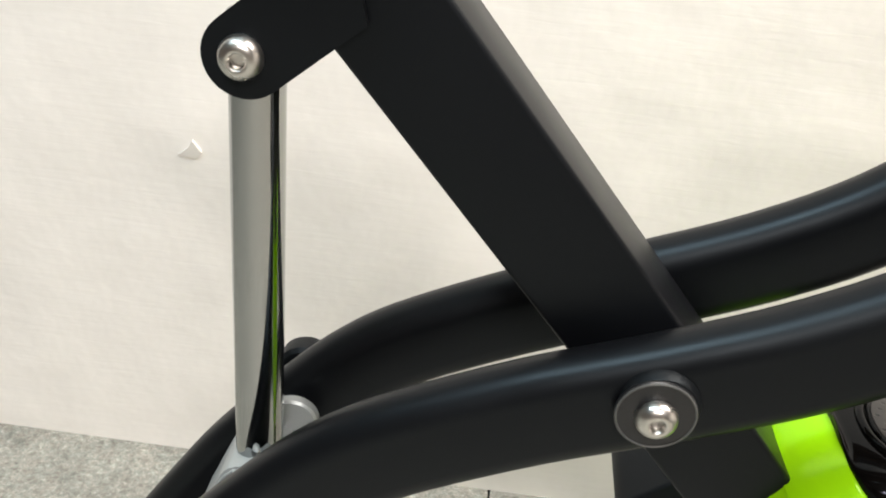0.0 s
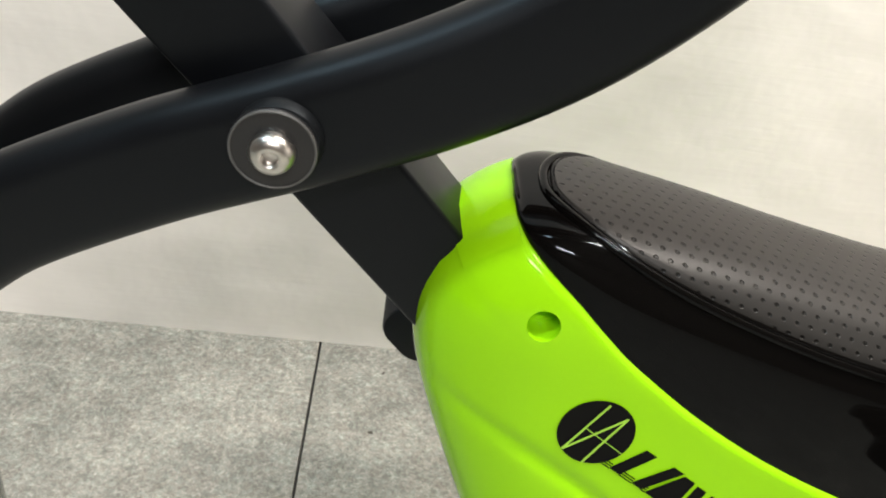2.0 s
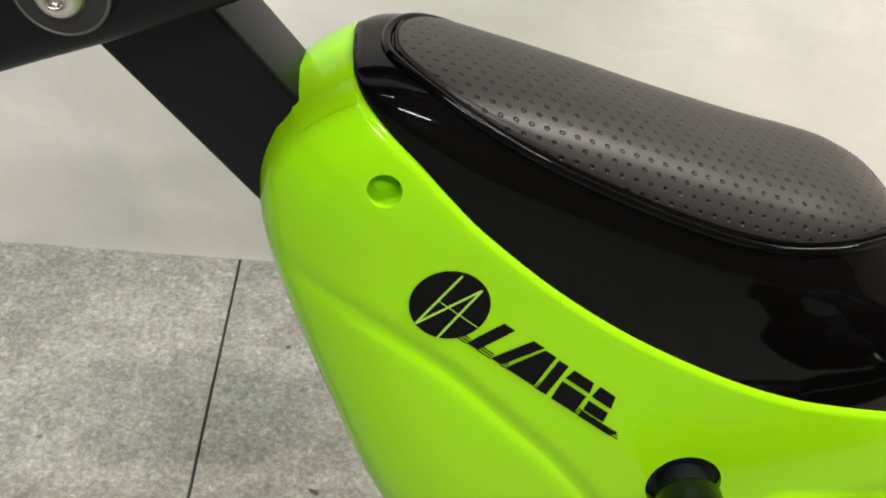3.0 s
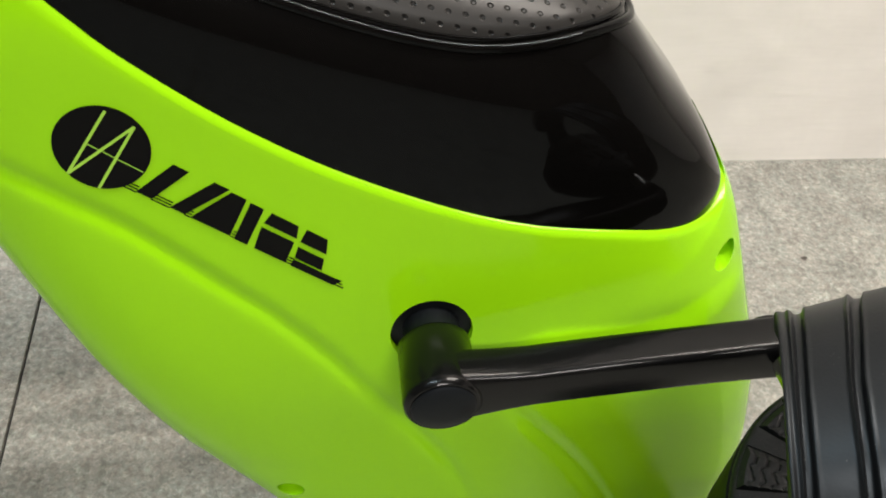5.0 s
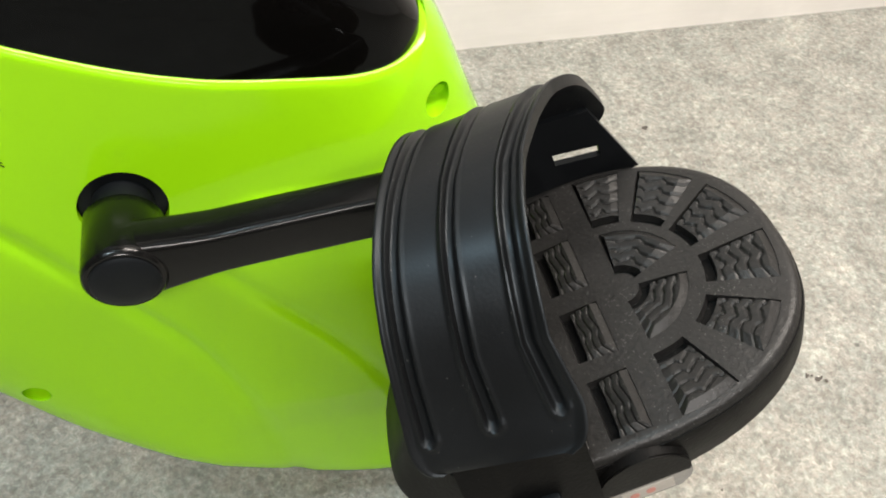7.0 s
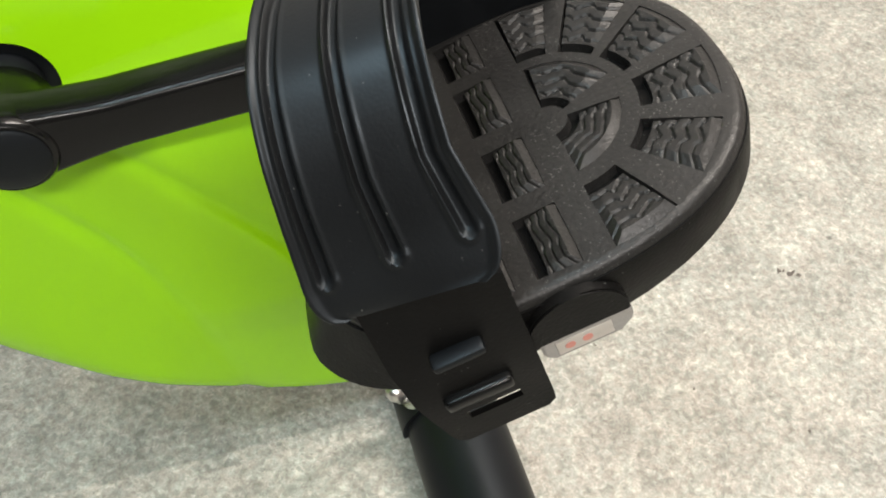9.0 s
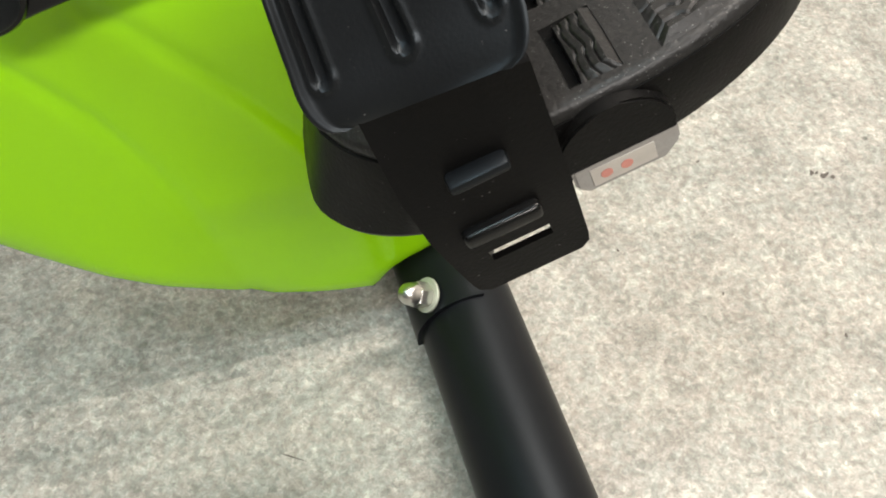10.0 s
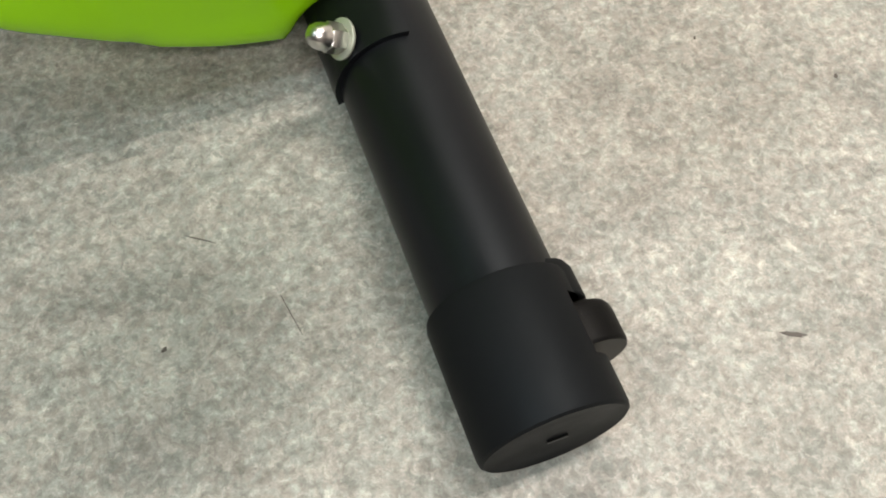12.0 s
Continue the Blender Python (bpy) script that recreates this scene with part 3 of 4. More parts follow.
def face_y(x, z):
    return MID - float(skin([(x, z)])[0])


cover = part("plastic_cover", cover_mesh(), LIME, bike, "glossy lime green moulded plastic cover", sharp=60)
HOLES = [(0.1745, 0.4355, 0.0065), (0.4515, 0.3205, 0.0062), (0.261, 0.1895, 0.0065), (0.4645, 0.0885, 0.0068)]
HUB = (0.3215, 0.301)
cutters = []
for x, z, r in HOLES:
    y = face_y(x, z)
    cutters.append(lathe([(r, -0.03), (r, 0.011), (0, 0.011)], (x, y, z), (0, 1, 0), 32))
yh = face_y(*HUB)
cutters.append(lathe([(0.0172, -0.03), (0.0172, 0.022), (0, 0.022)], (HUB[0], yh, HUB[1] - 0.0005), (0, 1, 0), 48))
cut(cover, cutters)

# lip of the cover where it closes round the post
def neck_lip():
    bm = bmesh.new()
    run = TOPC[TOPC[:, 0] < 0.1600]
    depth = (0.0006, 0.002, 0.004, 0.006, 0.0072, 0.0072)
    rise = (0.0012, 0.0012, 0.0012, 0.0012, 0.0009, -0.0004)
    rows_ = []
    for i, p in enumerate(run):
        t = run[min(i + 1, len(run) - 1)] - run[max(i - 1, 0)]
        t = t / np.linalg.norm(t)
        nrm = np.array((-t[1], t[0]))
        pts = [p - nrm * d for d in depth]
        ys = [float(skin([q])[0]) + r for q, r in zip(pts, rise)]
        crown = p + nrm * 0.0010
        row = [bm.verts.new((q[0], MID - y, q[1])) for q, y in zip(pts[::-1], ys[::-1])]
        row += [bm.verts.new((crown[0], MID, crown[1]))]
        row += [bm.verts.new((q[0], MID + y, q[1])) for q, y in zip(pts, ys)]
        rows_.append(row)
    for a, b in zip(rows_, rows_[1:]):
        for k in range(len(a) - 1):
            bm.faces.new((a[k], a[k + 1], b[k + 1], b[k]))
    for r in (rows_[0], rows_[-1]):
        bm.faces.new(r)
    return bm


part("cover_lip", neck_lip(), LIME, cover, sharp=45)

# black liner added inside the axle hole to make the recess dark
part("hole_liner", lathe([(0.0171, 0.003), (0.0167, 0.003), (0.0166, 0.0200), (0.0, 0.0200), (0.0, 0.0214), (0.0171, 0.0214)], (HUB[0], yh, HUB[1] - 0.0005), (0, 1, 0), 48), PLASTIC, cover)

# black shroud: dome over the arc
LOW = ARCC[:int(np.argmax(ARCC[:, 0])) + 1]


def section(x):
    za = float(np.interp(x, LOW[:, 0], LOW[:, 1]))
    zt = float(np.interp(x, TOPC[:, 0], TOPC[:, 1])) - 0.0008
    w = float(skin([(x, za)])[0]) - 0.0022
    return za, max(zt, za + 0.004), max(w, 0.004)


XS = np.concatenate([0.1592 + 0.03 * np.linspace(0, 1, 16) ** 1.6, np.linspace(0.1892, 0.40, 60)[1:], 0.40 + 0.0485 * (1 - (1 - np.linspace(0, 1, 24)[1:]) ** 1.7)])


def dome_point(x, s, side, lift=0.0):
    """A point on the dome: s = 0 at the arc, 1 on the ridge."""
    za, zt, w = section(x)
    th = s * math.pi / 2
    c, sn = max(math.cos(th), 0.0), max(math.sin(th), 0.0)
    y = w * c ** (2 / 3)
    z = za + (zt - za) * sn ** (2 / 3)
    ny, nz = (y / w) ** 2 / w, ((z - za) / (zt - za)) ** 2 / (zt - za)
    ln = math.hypot(ny, nz) or 1
    return Vector((x, MID + side * (y + lift * ny / ln), z + lift * nz / ln))


def shroud_mesh():
    bm = bmesh.new()
    S = np.concatenate([[0.0], np.linspace(0.004, 1, 30)])
    rows_ = []
    for x in XS:
        za, zt, w = section(x)
        near = [bm.verts.new((x, MID - w, za - 0.012))] + [bm.verts.new(dome_point(x, s, -1)) for s in S]
        far = [bm.verts.new(dome_point(x, s, 1)) for s in S[-2::-1]] + [bm.verts.new((x, MID + w, za - 0.012))]
        rows_.append(near + far)
    for a, b in zip(rows_, rows_[1:]):
        for k in range(len(a) - 1):
            bm.faces.new((a[k], a[k + 1], b[k + 1], b[k]))
    for r in (rows_[0], rows_[-1]):
        bm.faces.new(r)
    return bm


shroud = part("shroud", shroud_mesh(), GLOSS, bike, "glossy black plastic upper shroud", sharp=60)


# dimpled top panel with a raised bead round it
PX0, PX1 = 0.1755, 0.391
PADC, PADH = (PX0 + PX1) / 2, (PX1 - PX0) / 2


def pad_edge(x, grow=0.0):
    """Where the panel's edge runs on the dome at x, wider by grow."""
    q = min(abs(x - PADC) / (PADH + grow), 1.0)
    return 0.478 - 9 * grow + (0.522 + 9 * grow) * (1 - (1 - q ** (4.0 if x < PADC else 2.6)) ** 0.59)


def pad_mesh():
    bm = bmesh.new()
    uvl = bm.loops.layers.uv.new("UVMap")
    xs = [PADC - PADH * math.cos(math.pi * k / 90) for k in range(91)]
    rows_, uvs = [], {}
    for x in xs:
        e = pad_edge(x)
        pts = []
        for k in range(33):
            q = k / 16
            s = e + (1 - e) * (q if q <= 1 else 2 - q)
            side = -1 if q <= 1 else 1
            edge = min(q, 2 - q)
            pts.append(dome_point(x, min(s, 1), side, 0.0002 + 0.0016 * min(1, edge / 0.08)))
        mid = 16
        acc = [0.0] * 33
        for k in range(mid - 1, -1, -1):
            acc[k] = acc[k + 1] - (pts[k] - pts[k + 1]).length
        for k in range(mid + 1, 33):
            acc[k] = acc[k - 1] + (pts[k] - pts[k - 1]).length
        row = []
        for p, a in zip(pts, acc):
            v = bm.verts.new(p)
            uvs[v] = (x * 1.03, a + 0.2)
            row.append(v)
        rows_.append(row)
    for a, b in zip(rows_, rows_[1:]):
        for k in range(32):
            f = bm.faces.new((a[k], a[k + 1], b[k + 1], b[k]))
            for lp in f.loops:
                lp[uvl].uv = uvs[lp.vert]
    return bm


part("top_panel", pad_mesh(), PAD, shroud, "dark dimpled plastic top panel", sharp=80)


def edge_loop(grow, lift):
    out = []
    for k in range(200):
        a = 2 * math.pi * (k + 0.5) / 200
        x = PADC - (PADH + grow) * math.cos(a)
        out.append(dome_point(x, min(pad_edge(x, grow), 0.9995), -1 if math.sin(a) >= 0 else 1, lift))
    return out


part("panel_bead", sweep(edge_loop(0.0042, 0.0), circle(0.0021, 10), across=(0.2, 0.3, 0.93), closed=True), GLOSS, shroud)
part("panel_rim", sweep(edge_loop(0.0006, 0.0006), circle(0.0011, 8), across=(0.2, 0.3, 0.93), closed=True), GLOSS, shroud)

# printed mark: disc and slanted bars on the cover
def decal(name, fn, nu, nv, mat, lift, parent):
    bm = bmesh.new()
    pts = np.array([[fn(i / nu, j / nv) for j in range(nv + 1)] for i in range(nu + 1)])
    dep = skin(pts.reshape(-1, 2)).reshape(nu + 1, nv + 1)
    g = [[bm.verts.new((pts[i, j, 0], MID - dep[i, j] - lift, pts[i, j, 1])) for j in range(nv + 1)] for i in range(nu + 1)]
    for i in range(nu):
        for j in range(nv):
            bm.faces.new((g[i][j], g[i + 1][j], g[i + 1][j + 1], g[i][j + 1]))
    return part(name, bm, mat, parent)


LC, LR = (0.2040, 0.3888), 0.0160
badge = decal("printed_disc", lambda u, v: (LC[0] + LR * (0.02 + 0.98 * u) * math.cos(2 * math.pi * v), LC[1] + LR * (0.02 + 0.98 * u) * math.sin(2 * math.pi * v)), 8, 48, INK_AND_SHADE, 0.0006, cover)


def bar(a, b, w):
    a, b = Vector(a), Vector(b)
    d = (b - a).normalized()
    nn = Vector((-d.y, d.x)) * w
    return lambda u, v: tuple(a.lerp(b, u) + nn * (v - 0.5))


for a, b, w in (((0.0031, 0.0141), (-0.0125, -0.0095), 0.0010), ((-0.0125, -0.0095), (0.0116, 0.0081), 0.0010), ((0.0116, 0.0081), (-0.0031, -0.0154), 0.0010), ((-0.0052, 0.0023), (0.0123, -0.0094), 0.0004)):
    decal("printed_line", bar((LC[0] + a[0], LC[1] + a[1]), (LC[0] + b[0], LC[1] + b[1]), w), 12, 1, PRINT, 0.0009, badge)

E1, E2 = Vector((0.848, -0.530)), Vector((0.530, 0.848))
T0 = Vector((0.2140, 0.3752))


def slanted(b0, b1, t0, t1, h0, h1):
    """A four-sided patch: its run at the foot, its run at the head, and its two heights above the base line."""
    def fn(u, v):
        p = T0 + E1 * ((b0 + (b1 - b0) * u) * (1 - v) + (t0 + (t1 - t0) * u) * v) + E2 * (h0 + (h1 - h0) * v)
        return (p.x, p.y)
    return fn


for q in ((0.0010, 0.0068, 0.0070, 0.0130, -0.0038, 0.0125), (0.0136, 0.0194, 0.0222, 0.0282, -0.0038, 0.0132),
          (0.0215, 0.0374, 0.0292, 0.0352, -0.0040, 0.0126), (0.0392, 0.0446, 0.0370, 0.0424, -0.0044, 0.0122),
          (0.0475, 0.0608, 0.0452, 0.0590, -0.0044, 0.0052), (0.0452, 0.0590, 0.0456, 0.0568, 0.0070, 0.0122), (0.0626, 0.0745, 0.0612, 0.0726, -0.0008, 0.0042),
          (0.0608, 0.0722, 0.0602, 0.0692, 0.0064, 0.0124), (0.0630, 0.0820, 0.0626, 0.0838, -0.0046, -0.0014)):
    decal("printed_bar", slanted(*q), 6, 5, INK_AND_SHADE, 0.0006, cover)
for k in range(3):
    for s0, s1 in ((-0.0055 + 0.001 * k, 0.0012), (0.0066, 0.0138), (0.0192, 0.0217), (0.0376, 0.0394), (0.0606, 0.0630), (0.0816, 0.0862 - 0.0012 * k)):
        hh = -0.0042 + 0.0012 * k
        decal("printed_streak", slanted(s0, s1, s0, s1, hh, hh + 0.0006), 3, 1, INK_AND_SHADE, 0.0006, cover)

# ---- crank and pedals ----
def crank_mesh():
    bm = lathe([(0.0, 0), (0.0142, 0), (0.0153, 0.0012), (0.0156, 0.004), (0.0150, 0.030), (0.0138, 0.0315), (0, 0.0315)], (HUB[0], 0.2045, HUB[1]), (0, 1, 0), 48)
    a, b = Vector((HUB[0] + 0.004, 0.2145, HUB[1])), Vector((0.460, 0.2145, 0.3208))
    rings = []
    N_ = 26
    d = (b - a).normalized()
    up = Vector((-d.z, 0, d.x))
    for k in range(N_ + 1):
        t = k / N_
        hgt = 0.0150 - 0.0048 * min(1, t * 4.5) ** 0.7 + 0.0008 * max(0, (t - 0.75) * 4)
        off = 0.0 - 0.004 * (t * t)
        wid = 0.0085
        c_ = a.lerp(b, t) + Vector((0, off, 0))
        rings.append([bm.verts.new(c_ + Vector((0, 1, 0)) * y_ * wid / 0.008 + up * z_ * hgt / 0.012) for y_, z_ in rounded_rect(0.016, 0.024, 0.0035, 4)])
    for r0, r1 in zip(rings, rings[1:]):
        for k in range(len(r0)):
            q = (k + 1) % len(r0)
            bm.faces.new((r0[k], r0[q], r1[q], r1[k]))
    bm.faces.new(rings[0][::-1])
    bm.faces.new(rings[-1])
    lathe([(0, 0), (0.0092, 0), (0.0098, 0.001), (0.0098, 0.016), (0.0092, 0.017), (0, 0.017)], (0.452, 0.2035, 0.3192), (0, 1, 0), 36, bm)
    return bm


crank = part("crank_arm", crank_mesh(), CRANKBLACK, bike, "satin black crank arm", sharp=45)
part("crank_cap", lathe([(0.0128, 0), (0.0128, 0.0006), (0.0118, 0.0014), (0.006, 0.0022), (0, 0.0024)], (HUB[0], 0.2045, HUB[1]), (0, -1, 0), 40), PLASTIC, crank)
part("axle_boss", lathe([(0, 0), (0.0118, 0), (0.0118, 0.035), (0, 0.035)], (HUB[0], 0.232, HUB[1]), (0, 1, 0), 32), PLASTIC, crank)
# crank on the wall side
far_bm = crank_mesh()
turn = Matrix.Translation((HUB[0], MID, HUB[1])) @ Matrix.Rotation(math.pi, 4, "Y") @ Matrix.Scale(-1, 4, (0, 1, 0)) @ Matrix.Translation((-HUB[0], -MID, -HUB[1]))
far_bm.transform(turn)
crank_far = part("crank_arm", far_bm, CRANKBLACK, bike, "satin black crank arm, wall side", sharp=45)


# local frame of a pedal: u along it, v along its axle, n up from the tread
PC = Vector((0.0085, 0.0072))


def pedal_outline(k, n, grow=0.0, heel=0.0):
    a = 2 * math.pi * k / n
    ca, sa = math.cos(a), math.sin(a)
    ex = 2 / 2.5
    return (PC.x + ((0.0718 if ca > 0 else 0.0600 + heel - 0.016 * min(max((sa + 0.3) / 1.3, 0.0), 1.0)) + grow) * math.copysign(abs(ca) ** ex, ca), PC.y + (0.0518 + grow) * math.copysign(abs(sa) ** ex, sa))


def pedal_body():
    bm = bmesh.new()
    levels = [(-0.0328, -0.003), (-0.0318, -0.001), (-0.0295, -0.0002), (-0.006, 0.0), (-0.0034, -0.0004)]
    n = 72
    rings = [[bm.verts.new((*pedal_outline(k, n, g, 0.0140 * min(1, -z / 0.03) ** 1.5), z * (1 - (0.45 if z < -0.01 else 0.0) * (0.5 + 0.5 * math.cos(2 * math.pi * k / n))))) for k in range(n)] for z, g in levels]
    for a, b in zip(rings, rings[1:]):
        for k in range(n):
            q = (k + 1) % n
            bm.faces.new((a[k], a[q], b[q], b[k]))
    bm.faces.new(rings[0][::-1])
    bm.faces.new(rings[-1])
    return bm


def tread_plate():
    bm = bmesh.new()
    n = 72
    rings = [[bm.verts.new((*pedal_outline(k, n, g), z)) for k in range(n)] for z, g in ((-0.0040, -0.0008), (-0.0020, -0.0010), (-0.0008, -0.0017), (-0.0002, -0.0028), (0.0, -0.0040))]
    for a, b in zip(rings, rings[1:]):
        for k in range(n):
            q = (k + 1) % n
            bm.faces.new((a[k], a[q], b[q], b[k]))
    bm.faces.new(rings[0][::-1])
    bm.faces.new(rings[-1])
    return bm


CEN = (0.0285, 0.0072)


def pocket(c, r0, r1, a0, a1, z0=-0.0040, z1=0.0030, slope=0.12):
    """A tapering hollow between two radii and two angles, given at the tread's surface, narrower at its floor."""
    bm = bmesh.new()
    n = 5
    rings = []
    for z in (z0, z1):
        g = slope * z
        rm = (r0 + r1) / 2
        run = [(r0 - g, a0 - g / rm + (a1 - a0 + 2 * g / rm) * k / n) for k in range(n + 1)] + [(r1 + g, a1 + g / rm - (a1 - a0 + 2 * g / rm) * k / n) for k in range(n + 1)]
        rings.append([bm.verts.new((c[0] + max(r, 0.0008) * math.cos(a), c[1] + max(r, 0.0008) * math.sin(a), z)) for r, a in run])
    lo, hi = rings
    bm.faces.new(lo[::-1])
    bm.faces.new(hi)
    for k in range(len(lo)):
        q = (k + 1) % len(lo)
        bm.faces.new((lo[k], lo[q], hi[q], hi[k]))
    return bm


def tread_block(c, r0, r1, a0, a1, gap, ribs=4):
    """A wedge in its pocket: grooved with wavy lines on top, rising outward, with sloping faces over the outer and trailing rims."""
    bm = bmesh.new()
    nr, na = 11 * ribs, 18
    rm = (r0 + r1) / 2
    top = (r0 + gap + 0.0005, r1 - 0.0026, a0 + 0.0026 / rm, a1 - 0.0010 / rm)
    foot = (r0 + gap, r1 + 0.0006, a0 - 0.0004 / rm, a1 - 0.0003 / rm)

    def spot(b, fr, fa, z):
        r, a = b[0] + (b[1] - b[0]) * fr, b[2] + (b[3] - b[2]) * fa
        return bm.verts.new((c[0] + r * math.cos(a), c[1] + r * math.sin(a), z))

    grid = []
    for i in range(nr + 1):
        row = []
        for j in range(na + 1):
            fr, fa = i / nr, j / na
            wave = 0.20 * math.sin(2 * math.pi * 1.7 * fa) + 0.06 * math.sin(2 * math.pi * 3.9 * fa + 1)
            q = (fr * ribs + wave) % 1.0
            row.append(spot(top, fr, fa, -0.0003 + 0.0017 * fr - 0.0007 * math.exp(-((q - 0.5) / 0.11) ** 2)))
        grid.append(row)
    for i in range(nr):
        for j in range(na):
            bm.faces.new((grid[i][j], grid[i + 1][j], grid[i + 1][j + 1], grid[i][j + 1]))
    run = [(i, 0) for i in range(nr + 1)] + [(nr, j) for j in range(1, na + 1)] + [(i, na) for i in range(nr - 1, -1, -1)] + [(0, j) for j in range(na - 1, 0, -1)]
    low = [spot(foot, i / nr, j / na, -0.0008 if i == nr or j == 0 else -0.0041) for i, j in run]
    for k in range(len(run)):
        q = (k + 1) % len(run)
        bm.faces.new((grid[run[k][0]][run[k][1]], low[k], low[q], grid[run[q][0]][run[q][1]]))
    return bm


# strap: curve in v, n with a sideways drift in u
STRAP = [(0.0605, 0.022), (0.0595, 0.03), (0.0550, 0.0445), (0.045, 0.0555), (0.032, 0.0626), (0.0135, 0.0665), (-0.004, 0.0638), (-0.0155, 0.0556),
         (-0.0245, 0.0438), (-0.032, 0.032), (-0.0372, 0.0245), (-0.0395, 0.0205)]


def strap_mesh():
    bm = bmesh.new()
    C = spline(STRAP, 150)
    last = len(C) - 1
    m = 101
    top, bot = [], []
    for i, (v, n_) in enumerate(C):
        f = i / last
        t = C[min(i + 1, last)] - C[max(i - 1, 0)]
        t = t / np.linalg.norm(t)
        nv, nn = t[1], -t[0]
        drift = 0.337 * (v + 0.045)
        nar = np.interp(f, (0.05, 0.3, 0.5, 0.8, 0.92, 1.0), (0.0, 0.009, 0.0125, 0.011, 0.006, 0.004))
        u0, u1 = -0.0465 + drift, 0.0065 + drift + 0.004 * max(0.0, v / 0.05) - nar
        for at, sgn in ((0.92, 1), (0.05, -1)):
            q = (f - at) / 0.08 if sgn > 0 else (at - f) / 0.05
            if q > 0:
                e = 0.007 * (1 - math.sqrt(max(1 - min(q, 1) ** 2, 0)))
                u0, u1 = u0 + e, u1 - e
        w = max(0.0, (f - 0.5) / 0.5)
        ra, rb = [], []
        for k in range(m):
            g = k / (m - 1)
            u = u0 + (u1 - u0) * g
            lift = 0.0011 * math.exp(-((g - 0.015) / 0.03) ** 2) + 0.0011 * math.exp(-((g - 0.985) / 0.03) ** 2)
            past = max(0.0, f - 0.922) * 3.2
            for cg in (0.13, 0.50, 0.875):
                q = math.hypot(g - cg, past)
                lift += (0.0007 if g < cg or past else 0.0002) * math.exp(-((q - 0.052) / 0.015) ** 2)
                lift -= 0.0015 * math.exp(-(q / 0.033) ** 6)
            dv, dn = -0.010 * g * w, 0.006 * g * w - 0.005 * g * g * max(0.0, 1 - f / 0.4)
            ra.append(bm.verts.new((u, v + dv + nv * (0.0015 + lift), n_ + dn + nn * (0.0015 + lift))))
            rb.append(bm.verts.new((u, v + dv - nv * 0.0013, n_ + dn - nn * 0.0013)))
        top.append(ra)
        bot.append(rb)
    for i in range(last):
        for k in range(m - 1):
            bm.faces.new((top[i][k], top[i][k + 1], top[i + 1][k + 1], top[i + 1][k]))
            bm.faces.new((bot[i][k], bot[i + 1][k], bot[i + 1][k + 1], bot[i][k + 1]))
        bm.faces.new((top[i][0], top[i + 1][0], bot[i + 1][0], bot[i][0]))
        bm.faces.new((top[i][-1], bot[i][-1], bot[i + 1][-1], top[i + 1][-1]))
    for i in (0, last):
        for k in range(m - 1):
            bm.faces.new((top[i][k], top[i][k + 1], bot[i][k + 1], bot[i][k]))
    return bm


def tab_mesh():
    """Tongue of the strap with one open slot, lying against the pedal's outer side."""
    bm = bmesh.new()
    rows_n = [0.0285, 0.024, 0.016, 0.004, -0.010, -0.020, -0.0242, -0.0284, -0.0345, -0.0380, -0.0402]
    slot_row = 6
    V0, V1 = [], []
    for n_ in rows_n:
        u0 = -0.0340 - 0.0012 * math.sin(math.pi * (0.0285 - n_) / 0.0687) + 0.003 * max(0, -n_ / 0.04)
        u1 = 0.0012 - 0.0025 * (0.0285 - n_) / 0.0687
        if n_ == -0.0402:
            u0, u1 = u0 + 0.0026, u1 - 0.0026
        if n_ == -0.0380:
            u0, u1 = u0 + 0.0004, u1 - 0.0004
        lean = min(1, max(0, (n_ + 0.005) / 0.033))
        ra, rb = [], []
        for g in (0, 0.27, 0.32, 0.70, 0.75, 1):
            u = u0 + (u1 - u0) * g
            v = -0.0508 + (0.0126 - 0.0085 * g) * lean + (0.006 if n_ > 0.028 else 0.0)
            ra.append(bm.verts.new((u, v - 0.0014, n_)))
            rb.append(bm.verts.new((u, v + 0.0004, n_)))
        V0.append(ra)
        V1.append(rb)
    for i in range(len(rows_n) - 1):
        for k in range(5):
            if i == slot_row and k in (1, 2, 3):
                continue
            bm.faces.new((V0[i][k], V0[i][k + 1], V0[i + 1][k + 1], V0[i + 1][k]))
            bm.faces.new((V1[i][k], V1[i + 1][k], V1[i + 1][k + 1], V1[i][k + 1]))
        for k in (0, 5):
            bm.faces.new((V0[i][k], V0[i + 1][k], V1[i + 1][k], V1[i][k]))
    for i in (0, len(rows_n) - 1):
        for k in range(5):
            bm.faces.new((V0[i][k], V0[i][k + 1], V1[i][k + 1], V1[i][k]))
    i = slot_row
    for a, b in (((i, 1), (i, 2)), ((i, 2), (i, 3)), ((i, 3), (i, 4)), ((i, 4), (i + 1, 4)), ((i + 1, 4), (i + 1, 3)), ((i + 1, 3), (i + 1, 2)), ((i + 1, 2), (i + 1, 1)), ((i + 1, 1), (i, 1))):
        bm.faces.new((V0[a[0]][a[1]], V0[b[0]][b[1]], V1[b[0]][b[1]], V1[a[0]][a[1]]))
    return bm


